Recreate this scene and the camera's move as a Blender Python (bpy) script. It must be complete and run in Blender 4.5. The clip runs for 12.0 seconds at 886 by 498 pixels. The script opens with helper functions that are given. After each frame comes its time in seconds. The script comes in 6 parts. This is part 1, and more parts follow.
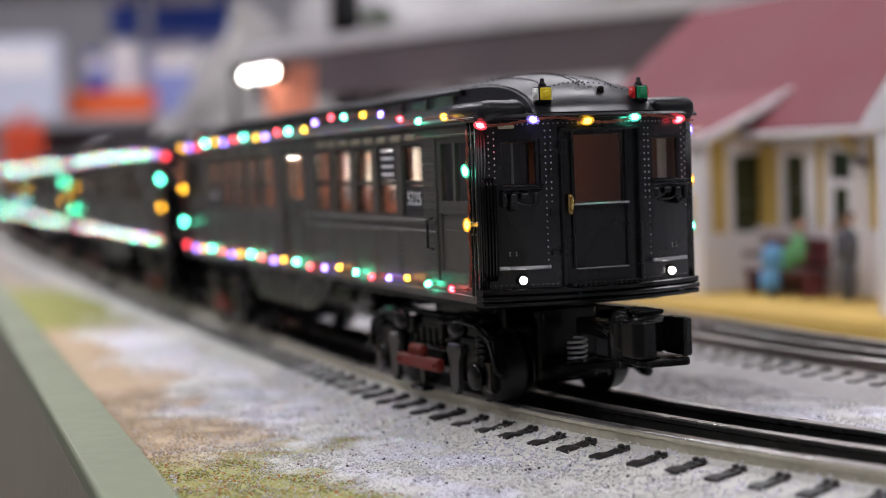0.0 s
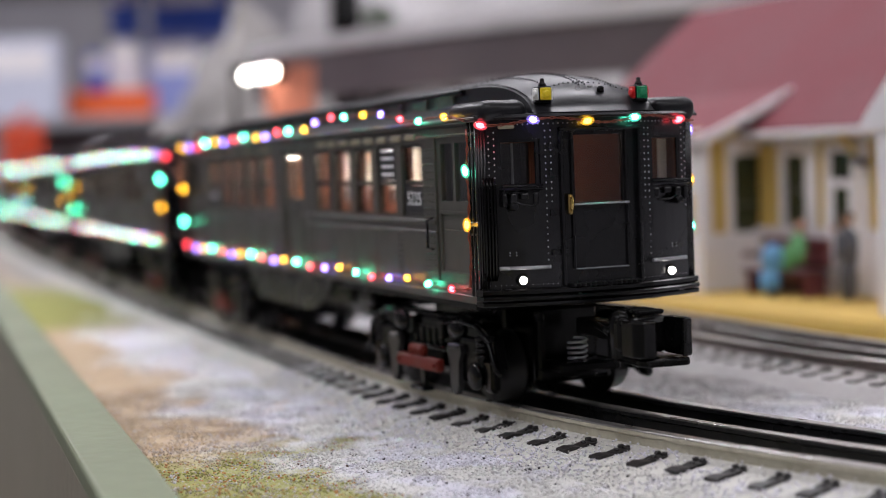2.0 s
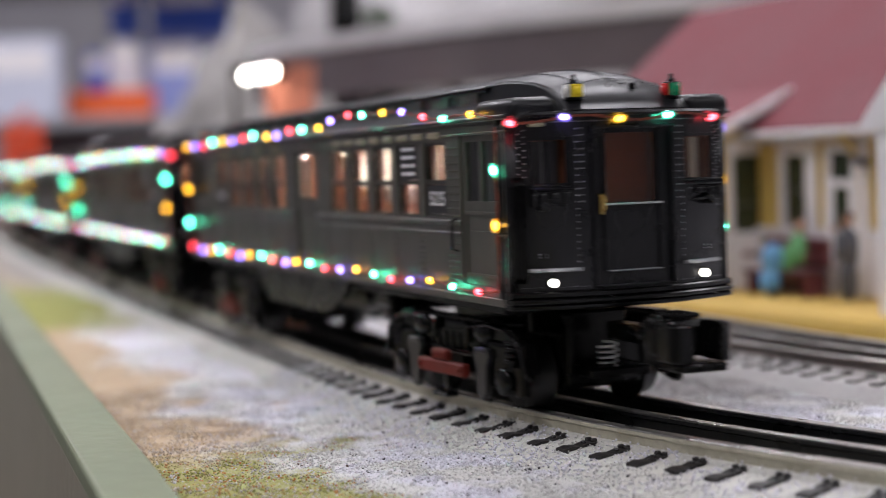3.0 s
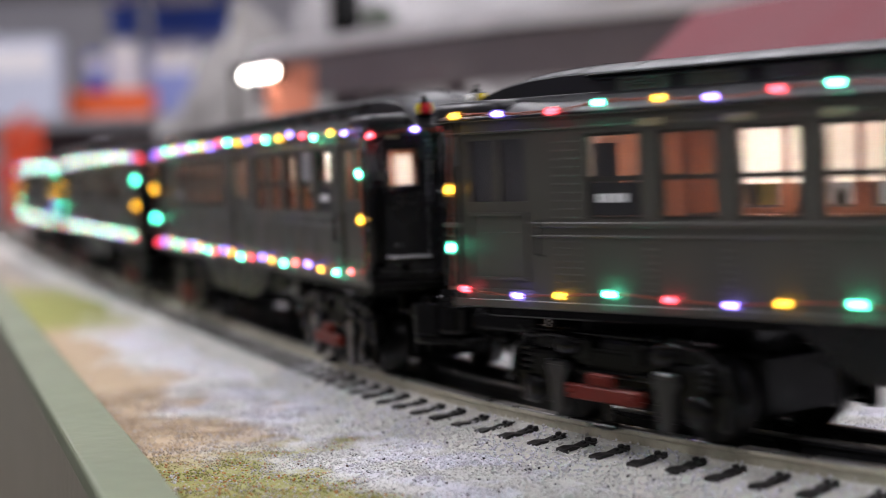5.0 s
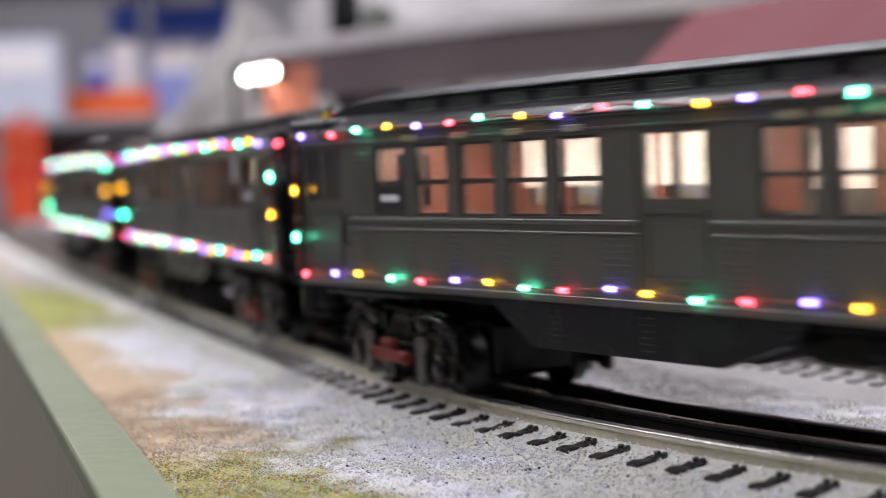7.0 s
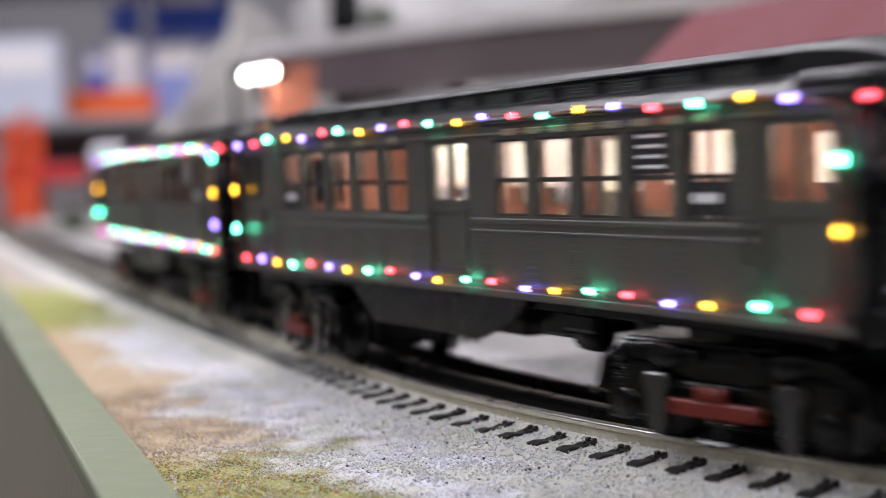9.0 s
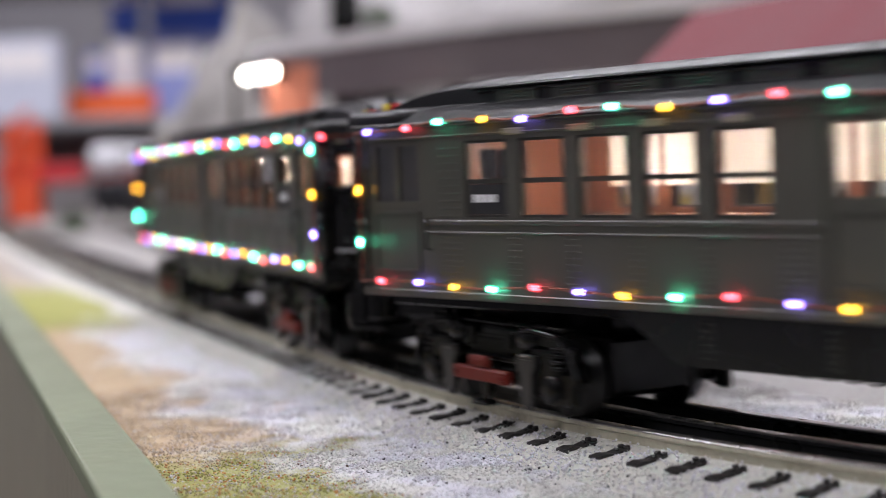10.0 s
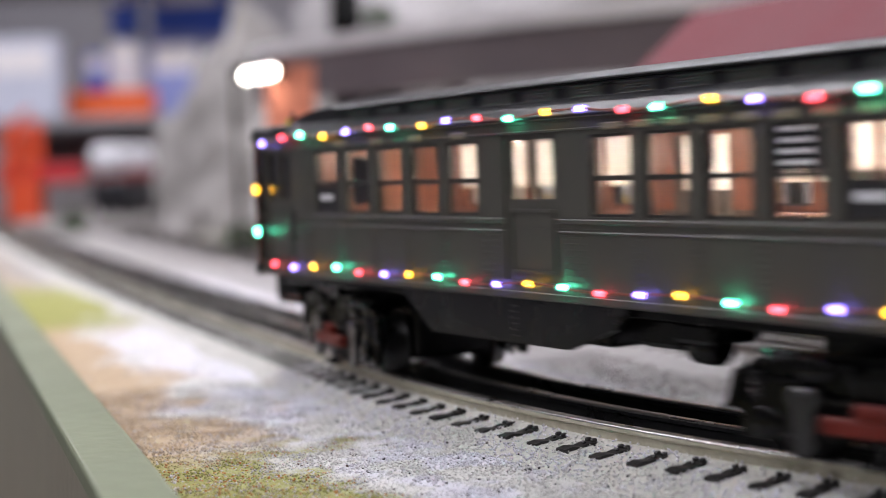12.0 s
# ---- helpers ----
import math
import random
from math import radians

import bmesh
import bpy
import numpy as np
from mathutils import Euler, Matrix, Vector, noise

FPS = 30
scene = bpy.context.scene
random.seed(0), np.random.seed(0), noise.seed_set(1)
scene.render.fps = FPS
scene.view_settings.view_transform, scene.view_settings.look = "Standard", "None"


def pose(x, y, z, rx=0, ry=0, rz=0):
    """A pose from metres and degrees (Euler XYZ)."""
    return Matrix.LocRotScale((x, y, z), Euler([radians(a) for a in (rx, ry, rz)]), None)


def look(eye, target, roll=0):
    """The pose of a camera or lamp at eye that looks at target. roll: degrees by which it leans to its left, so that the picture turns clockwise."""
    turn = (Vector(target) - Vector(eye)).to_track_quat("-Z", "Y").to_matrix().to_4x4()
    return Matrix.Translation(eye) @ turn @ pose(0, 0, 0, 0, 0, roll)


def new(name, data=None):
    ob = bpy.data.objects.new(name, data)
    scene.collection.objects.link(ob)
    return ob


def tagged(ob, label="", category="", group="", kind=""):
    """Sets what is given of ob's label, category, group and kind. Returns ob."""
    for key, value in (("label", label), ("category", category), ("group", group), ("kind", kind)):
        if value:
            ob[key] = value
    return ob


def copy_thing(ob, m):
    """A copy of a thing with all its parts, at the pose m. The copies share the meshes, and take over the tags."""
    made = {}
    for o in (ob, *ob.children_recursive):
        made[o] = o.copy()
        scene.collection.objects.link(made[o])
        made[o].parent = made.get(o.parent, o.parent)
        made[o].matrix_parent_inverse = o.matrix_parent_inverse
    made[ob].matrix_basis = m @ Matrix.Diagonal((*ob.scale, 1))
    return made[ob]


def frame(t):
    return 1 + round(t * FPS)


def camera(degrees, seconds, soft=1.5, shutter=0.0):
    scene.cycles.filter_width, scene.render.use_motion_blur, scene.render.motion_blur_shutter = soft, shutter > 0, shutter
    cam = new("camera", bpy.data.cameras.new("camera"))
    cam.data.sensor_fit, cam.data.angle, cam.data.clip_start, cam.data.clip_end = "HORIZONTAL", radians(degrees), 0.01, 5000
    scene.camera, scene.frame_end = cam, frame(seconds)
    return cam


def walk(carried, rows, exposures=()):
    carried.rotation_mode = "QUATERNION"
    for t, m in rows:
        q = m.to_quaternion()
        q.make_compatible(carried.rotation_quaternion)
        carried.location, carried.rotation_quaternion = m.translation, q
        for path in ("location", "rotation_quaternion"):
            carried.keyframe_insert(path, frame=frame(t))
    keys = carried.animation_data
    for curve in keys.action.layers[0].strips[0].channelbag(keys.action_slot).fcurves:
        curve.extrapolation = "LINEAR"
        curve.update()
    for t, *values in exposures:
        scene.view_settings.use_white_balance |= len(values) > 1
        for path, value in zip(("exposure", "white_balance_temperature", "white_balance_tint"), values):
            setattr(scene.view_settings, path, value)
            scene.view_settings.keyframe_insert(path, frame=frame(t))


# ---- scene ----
cam = camera(32.30, 12.0, soft=0.9, shutter=0.8)
EYE = (0.0, 0.0, 0.06198)
VIEW = look(EYE, (0.0, 1.0, 0.06198 + math.tan(radians(-3.109))), -2.112)
cam.data.dof.use_dof, cam.data.dof.focus_distance, cam.data.dof.aperture_fstop = True, 0.362, 8.7
walk(cam, [(0.0, VIEW), (12.0, VIEW)], [(0.0, -0.04), (2.8, -0.04), (3.6, -0.10), (5.4, -0.02), (6.5, 0.07), (9.5, 0.08), (12.0, 0.04)])

# ---- light: an exhibition hall with white ceiling panels ----
world = bpy.data.worlds.new("hall_air")
scene.world = world
world.use_nodes = True
world.node_tree.nodes["Background"].inputs[0].default_value = (0.80, 0.80, 0.88, 1)
world.node_tree.nodes["Background"].inputs[1].default_value = 0.02
scene.view_settings.exposure = 0.0
CEILING = 1.9
PANELS = [(-1.6, -0.9), (0.3, -0.9), (2.2, -0.9), (-1.6, 1.4), (0.3, 1.4), (2.2, 1.4), (-1.6, 3.7), (0.3, 3.7), (2.2, 3.7)]


def panel_light(x, y, watts):
    data = bpy.data.lights.new("ceiling_panel_glow", "AREA")
    data.shape, data.size, data.size_y, data.energy, data.color = "RECTANGLE", 1.15, 0.55, watts, (0.935, 0.908, 1.0)
    ob = new("ceiling_panel_glow", data)
    ob.matrix_world = pose(x, y, CEILING - 0.05)


WATTS = (17.0, 8.0, 5.0, 40.0, 22.0, 21.0, 20.0, 18.0, 18.0)
for (px, py), watts in zip(PANELS, WATTS):
    panel_light(px, py, watts)


# ---- materials ----
def mat(name, color, rough=0.5, metal=0.0, vary=0.12, grain=400.0, blotch=40.0, bump=0.1, coat=0.0, second=None, island=False, objrand=0.0, spec=0.5):
    """A painted or natural surface: two scales of variation and a fine relief."""
    m = bpy.data.materials.new(name)
    m.use_nodes = True
    nt = m.node_tree
    n, l = nt.nodes, nt.links
    b = n["Principled BSDF"]
    b.inputs["Roughness"].default_value, b.inputs["Metallic"].default_value = rough, metal
    b.inputs["Coat Weight"].default_value = coat
    b.inputs["Specular IOR Level"].default_value = spec
    tc = n.new("ShaderNodeTexCoord")
    big, fine = n.new("ShaderNodeTexNoise"), n.new("ShaderNodeTexNoise")
    big.inputs["Scale"].default_value, fine.inputs["Scale"].default_value = blotch, grain
    big.inputs["Detail"].default_value, fine.inputs["Detail"].default_value = 4, 5
    for t in (big, fine):
        l.new(tc.outputs["Object"], t.inputs["Vector"])
    add = n.new("ShaderNodeMath")
    add.operation = "ADD"
    l.new(big.outputs["Fac"], add.inputs[0])
    l.new(fine.outputs["Fac"], add.inputs[1])
    val = add.outputs[0]
    if island or objrand:
        src = n.new("ShaderNodeNewGeometry").outputs["Random Per Island"] if island else n.new("ShaderNodeObjectInfo").outputs["Random"]
        a2 = n.new("ShaderNodeMath")
        a2.operation = "MULTIPLY_ADD"
        a2.inputs[1].default_value, a2.inputs[2].default_value = (1.0 if island else objrand), -0.5 if island else -objrand / 2
        l.new(src, a2.inputs[0])
        a3 = n.new("ShaderNodeMath")
        l.new(val, a3.inputs[0])
        l.new(a2.outputs[0], a3.inputs[1])
        val = a3.outputs[0]
    mr = n.new("ShaderNodeMapRange")
    mr.inputs["From Min"].default_value, mr.inputs["From Max"].default_value = 0.55, 1.45
    l.new(val, mr.inputs["Value"])
    mix = n.new("ShaderNodeMix")
    mix.data_type = "RGBA"
    c2 = second or [min(1, c * (1 + vary)) for c in color]
    c1 = [c * (1 - vary) for c in color] if not second else color
    mix.inputs["A"].default_value, mix.inputs["B"].default_value = (*c1, 1), (*c2, 1)
    l.new(mr.outputs[0], mix.inputs["Factor"])
    l.new(mix.outputs["Result"], b.inputs["Base Color"])
    rr = n.new("ShaderNodeMapRange")
    rr.inputs["From Min"].default_value, rr.inputs["From Max"].default_value = 0.3, 0.7
    rr.inputs["To Min"].default_value, rr.inputs["To Max"].default_value = max(0.03, rough - 0.08), min(1, rough + 0.08)
    l.new(big.outputs["Fac"], rr.inputs["Value"])
    l.new(rr.outputs[0], b.inputs["Roughness"])
    if bump:
        bp = n.new("ShaderNodeBump")
        bp.inputs["Strength"].default_value, bp.inputs["Distance"].default_value = bump, 0.3 / grain
        l.new(fine.outputs["Fac"], bp.inputs["Height"])
        l.new(bp.outputs[0], b.inputs["Normal"])
    return m


def glow(name, color, strength):
    m = bpy.data.materials.new(name)
    m.use_nodes = True
    b = m.node_tree.nodes["Principled BSDF"]
    b.inputs["Base Color"].default_value = (*[0.5 * c for c in color], 1)
    b.inputs["Roughness"].default_value = 0.2
    b.inputs["Emission Color"].default_value = (*color, 1)
    b.inputs["Emission Strength"].default_value = strength
    return m


def pane_glass(name, tint=(0.93, 0.93, 0.92), shine=0.09):
    m = bpy.data.materials.new(name)
    m.use_nodes = True
    nt = m.node_tree
    nt.nodes.remove(nt.nodes["Principled BSDF"])
    tr, gl, mx = nt.nodes.new("ShaderNodeBsdfTransparent"), nt.nodes.new("ShaderNodeBsdfGlossy"), nt.nodes.new("ShaderNodeMixShader")
    tr.inputs[0].default_value = (*tint, 1)
    gl.inputs["Roughness"].default_value = 0.04
    mx.inputs[0].default_value = shine
    nt.links.new(tr.outputs[0], mx.inputs[1])
    nt.links.new(gl.outputs[0], mx.inputs[2])
    nt.links.new(mx.outputs[0], nt.nodes["Material Output"].inputs[0])
    return m


OLIVE = mat("dark_olive_car_paint", (0.069, 0.066, 0.056), 0.40, vary=0.10, grain=1500, blotch=90, bump=0.06)
ROOFBLACK = mat("satin_black_roof_paint", (0.012, 0.012, 0.014), 0.34, vary=0.15, grain=1400, blotch=80, bump=0.08, spec=0.30)
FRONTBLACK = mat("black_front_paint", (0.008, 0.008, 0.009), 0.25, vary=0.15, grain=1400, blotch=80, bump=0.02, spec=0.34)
CHASSIS = mat("black_moulded_chassis", (0.003, 0.003, 0.003), 0.22, vary=0.2, grain=1200, blotch=120, bump=0.04, spec=0.19)
REDBEAM = mat("red_oxide_shoe_beam", (0.130, 0.015, 0.009), 0.5, vary=0.2, grain=900, blotch=160, spec=0.25)
STEEL = mat("blackened_wheel_steel", (0.010, 0.010, 0.010), 0.32, 0.2, grain=900, spec=0.3)
RAILTOP = mat("worn_rail_steel", (0.36, 0.35, 0.33), 0.30, 0.85, vary=0.25, grain=700, blotch=30, bump=0.05)
RAILSIDE = mat("tan_weathered_rail_side", (0.38, 0.355, 0.26), 0.55, 0.0, vary=0.3, grain=500, blotch=60, bump=0.3, second=(0.62, 0.59, 0.47))
CENTRERAIL = mat("dark_rail_steel", (0.035, 0.035, 0.036), 0.32, 0.5, vary=0.3, grain=600, blotch=40)
RUSTRAIL = mat("dull_brown_rail", (0.115, 0.092, 0.085), 0.45, 0.2, vary=0.3, grain=600, blotch=40)
TIE = mat("black_plastic_sleeper", (0.015, 0.013, 0.013), 0.45, vary=0.3, grain=900, blotch=150, bump=0.4, objrand=0.5)
BRASS = mat("bright_brass", (0.75, 0.55, 0.20), 0.25, 1.0, grain=900)
SILVER = mat("silver_metal_paint", (0.46, 0.46, 0.48), 0.30, 0.5, grain=900, bump=0)
INTERIOR = mat("red_brown_interior", (0.17, 0.058, 0.028), 0.45, vary=0.25, grain=500, blotch=90)
BULKHEAD = mat("cream_interior_lining", (0.80, 0.76, 0.69), 0.5, vary=0.10, grain=500, blotch=90)
CREAM = mat("cream_plate", (0.26, 0.24, 0.16), 0.5, grain=800)
WHITEINK = mat("white_lettering", (0.75, 0.75, 0.78), 0.5, vary=0.05, bump=0)
SIGNBLACK = mat("black_sign_plate", (0.02, 0.02, 0.022), 0.4)
WIRE = mat("copper_red_twisted_wire", (0.24, 0.055, 0.030), 0.4, 0.2, vary=0.5, grain=1500, blotch=700)
GLASS = pane_glass("clear_window_film")
MARK = {"yellow": mat("yellow_marker_lens", (0.72, 0.56, 0.02), 0.25), "red": mat("red_marker_lens", (0.60, 0.02, 0.02), 0.25),
        "green": mat("green_marker_lens", (0.01, 0.22, 0.09), 0.25), "white": mat("white_marker_lens", (0.75, 0.75, 0.70), 0.25)}
HUES = [("teal", (0.14, 1.0, 0.68)), ("amber", (1.0, 0.58, 0.05)), ("violet", (0.36, 0.27, 1.0)), ("red", (1.0, 0.10, 0.14))]
CORE = [glow(k + "_bulb_core", c, s) for (k, c), s in zip(HUES, (50.0, 15.0, 21.0, 15.0))]


def bulb_shell(name, color):
    """Clear coloured plastic round a bulb's core, faintly aglow."""
    m = bpy.data.materials.new(name)
    m.use_nodes = True
    nt = m.node_tree
    nt.nodes.remove(nt.nodes["Principled BSDF"])
    tr, gl, em = (nt.nodes.new("ShaderNodeBsdf" + k) if k != "Emission" else nt.nodes.new("ShaderNodeEmission") for k in ("Transparent", "Glossy", "Emission"))
    m1, ad = nt.nodes.new("ShaderNodeMixShader"), nt.nodes.new("ShaderNodeAddShader")
    tr.inputs[0].default_value = (*[0.55 + 0.45 * c for c in color], 1)
    gl.inputs["Roughness"].default_value = 0.08
    em.inputs[0].default_value, em.inputs[1].default_value = (*color, 1), 0.45
    m1.inputs[0].default_value = 0.10
    nt.links.new(tr.outputs[0], m1.inputs[1])
    nt.links.new(gl.outputs[0], m1.inputs[2])
    nt.links.new(m1.outputs[0], ad.inputs[0])
    nt.links.new(em.outputs[0], ad.inputs[1])
    nt.links.new(ad.outputs[0], nt.nodes["Material Output"].inputs[0])
    return m


BULB = [bulb_shell(k + "_bulb_shell", c) for k, c in HUES]
HEADGLOW = glow("headlamp_glow", (1.0, 0.93, 0.85), 12.0)
WARMGLOW = glow("warm_interior_lamp_glow", (1.0, 0.88, 0.76), 330.0)


# ---- mesh tools ----
def box(bm, x0, x1, y0, y1, z0, z1, m=None):
    c = [(x, y, z) for x in (x0, x1) for y in (y0, y1) for z in (z0, z1)]
    v = [bm.verts.new(m @ Vector(p) if m else p) for p in c]
    for f in ((0, 1, 3, 2), (4, 6, 7, 5), (0, 4, 5, 1), (2, 3, 7, 6), (0, 2, 6, 4), (1, 5, 7, 3)):
        bm.faces.new([v[i] for i in f])
    return v


def bbox(bm, x0, x1, y0, y1, z0, z1, r=0.0004, seg=2, m=None, smooth=False):
    """A box with rounded edges."""
    t = bmesh.new()
    box(t, min(x0, x1), max(x0, x1), min(y0, y1), max(y0, y1), min(z0, z1), max(z0, z1))
    bmesh.ops.bevel(t, geom=t.edges[:], offset=r, segments=seg, affect="EDGES", profile=0.5)
    for f in t.faces:
        f.smooth = smooth
    pour(bm, t, m)


def pour(bm, t, m=None):
    t.verts.index_update()
    v = [bm.verts.new(m @ a.co if m else a.co) for a in t.verts]
    for f in t.faces:
        g = bm.faces.new([v[a.index] for a in f.verts])
        g.smooth = f.smooth
    t.free()


def prism(bm, outline, y0, y1, m=None):
    """An outline in (x, z) drawn out from y0 to y1."""
    a = [bm.verts.new(m @ Vector((x, y0, z)) if m else (x, y0, z)) for x, z in outline]
    b = [bm.verts.new(m @ Vector((x, y1, z)) if m else (x, y1, z)) for x, z in outline]
    bm.faces.new(a)
    bm.faces.new(b[::-1])
    for i in range(len(a)):
        j = (i + 1) % len(a)
        bm.faces.new((a[i], b[i], b[j], a[j]))


def tube(bm, pts, r, n=6, closed=False):
    pts = [Vector(p) for p in pts]
    rings = []
    for i, p in enumerate(pts):
        d = (pts[min(i + 1, len(pts) - 1)] - pts[max(i - 1, 0)]).normalized()
        s = d.cross(Vector((0, 0, 1)) if abs(d.z) < 0.9 else Vector((0, 1, 0))).normalized()
        u = s.cross(d)
        rings.append([bm.verts.new(p + r * (math.cos(2 * math.pi * k / n) * s + math.sin(2 * math.pi * k / n) * u)) for k in range(n)])
    for a, b in zip(rings, rings[1:]):
        for k in range(n):
            f = bm.faces.new((a[k], a[(k + 1) % n], b[(k + 1) % n], b[k]))
            f.smooth = True
    bm.faces.new(rings[0][::-1])
    bm.faces.new(rings[-1])


def lathe(bm, profile, n=20, m=None):
    """A profile of (x along the axis, radius) turned round the x axis."""
    rings = [[bm.verts.new((m or Matrix()) @ Vector((x, r * math.cos(2 * math.pi * k / n), r * math.sin(2 * math.pi * k / n)))) for k in range(n)] for x, r in profile]
    for a, b in zip(rings, rings[1:]):
        for k in range(n):
            f = bm.faces.new((a[k], b[k], b[(k + 1) % n], a[(k + 1) % n]))
            f.smooth = True
    bm.faces.new(rings[0])
    bm.faces.new(rings[-1][::-1])


def ellipsoid(bm, c, rx, ry, rz, n=10, k=6, m=None):
    t = bmesh.new()
    bmesh.ops.create_uvsphere(t, u_segments=n, v_segments=k, radius=1)
    for f in t.faces:
        f.smooth = True
    mm = Matrix.Translation(c) @ (m or Matrix()) @ Matrix.Diagonal((rx, ry, rz, 1))
    pour(bm, t, mm)


def mesh_of(name, bm, material):
    bmesh.ops.recalc_face_normals(bm, faces=bm.faces[:])
    me = bpy.data.meshes.new(name)
    bm.to_mesh(me)
    bm.free()
    if material:
        me.materials.append(material)
    return me


def part(name, bm, material, parent, label="", at=None):
    ob = new(name, mesh_of(name, bm, material))
    ob.parent = parent
    if at:
        ob.matrix_basis = at
    if label:
        ob["label"] = label
    return ob


def again(name, me, parent, m, label=""):
    ob = new(name, me)
    ob.parent, ob.matrix_basis = parent, m
    if label:
        ob["label"] = label
    return ob


def holed(bm, xs, zs, hole, y0, y1):
    """A wall in x and z between y0 and y1, with the cells for which hole(x, z) holds left open."""
    nx, nz = len(xs) - 1, len(zs) - 1
    full = [[not hole((xs[i] + xs[i + 1]) / 2, (zs[j] + zs[j + 1]) / 2) for j in range(nz)] for i in range(nx)]
    V = {}

    def v(i, j, s):
        if (i, j, s) not in V:
            V[i, j, s] = bm.verts.new((xs[i], (y0, y1)[s], zs[j]))
        return V[i, j, s]
    at = lambda i, j: 0 <= i < nx and 0 <= j < nz and full[i][j]
    for i in range(nx):
        for j in range(nz):
            if not full[i][j]:
                continue
            for s in (0, 1):
                bm.faces.new((v(i, j, s), v(i + 1, j, s), v(i + 1, j + 1, s), v(i, j + 1, s)))
            for di, dj, a, b in ((-1, 0, (i, j), (i, j + 1)), (1, 0, (i + 1, j), (i + 1, j + 1)), (0, -1, (i, j), (i + 1, j)), (0, 1, (i, j + 1), (i + 1, j + 1))):
                if not at(i + di, j + dj):
                    bm.faces.new((v(*a, 0), v(*b, 0), v(*b, 1), v(*a, 1)))


def thing(name, label, category, group="", m=None):
    ob = new(name)
    ob.empty_display_size = 0.01
    if m:
        ob.matrix_basis = m
    return tagged(ob, label, category, group)


def structure(name, bm, material, label=""):
    return tagged(new(name, mesh_of(name, bm, material)), label=label, kind="structure")


# ---- the line of the main track: a straight that runs into a left-hand curve ----
A0, SX, SY, RAD = radians(-68.65), -0.0073, 0.4797, 0.5855
CX, CY = SX - RAD * math.sin(A0), SY + RAD * math.cos(A0)
K2 = 0.031


def track(s, off=0.0):
    """Place and heading at s metres from the curve's start; off: metres to the left."""
    if s > 0:
        th = A0 + s / RAD
        x, y = SX + RAD * (math.sin(th) - math.sin(A0)), SY - RAD * (math.cos(th) - math.cos(A0))
    else:
        th = A0 + s * K2
        x, y = SX + (math.sin(th) - math.sin(A0)) / K2, SY - (math.cos(th) - math.cos(A0)) / K2
    return x - off * math.sin(th), y + off * math.cos(th), th


def inner(s, off=0.0):
    """The inner track, 0.125 m to the left of the main one."""
    return track(s, 0.125 + off)


GROUND = -0.0085


# ---- subway car ----
HL, HW = 0.159, 0.02935
ZS, ZE = 0.0280, 0.0728
U0 = 0.0032
WIN = [(U0 + 0.0248 + 0.0197 * i, U0 + 0.0248 + 0.0197 * i + 0.0152) for i in range(5)]
WIN += [(U0 - 0.0240 - 0.0197 * i - 0.0152, U0 - 0.0240 - 0.0197 * i) for i in range(5)]
WZ0, WZM, WZ1 = 0.0488, 0.0578, 0.0680
DOORS = [(U0 - 0.0118, U0 + 0.0116), (0.1310, 0.1535), (-0.1535, -0.1310)]
DPZ0 = 0.0530


def bow(y):
    return HL + 0.0072 * (1 - (y / HW) ** 2)


def rivet(bm, x, y, z, r=0.00032):
    v = [bm.verts.new(p) for p in ((x - r, y, z), (x + r, y, z), (x, y - r, z), (x, y + r, z), (x, y, z - r), (x, y, z + r))]
    for a, b, c in ((0, 2, 4), (2, 1, 4), (1, 3, 4), (3, 0, 4), (2, 0, 5), (1, 2, 5), (3, 1, 5), (0, 3, 5)):
        bm.faces.new((v[a], v[b], v[c]))


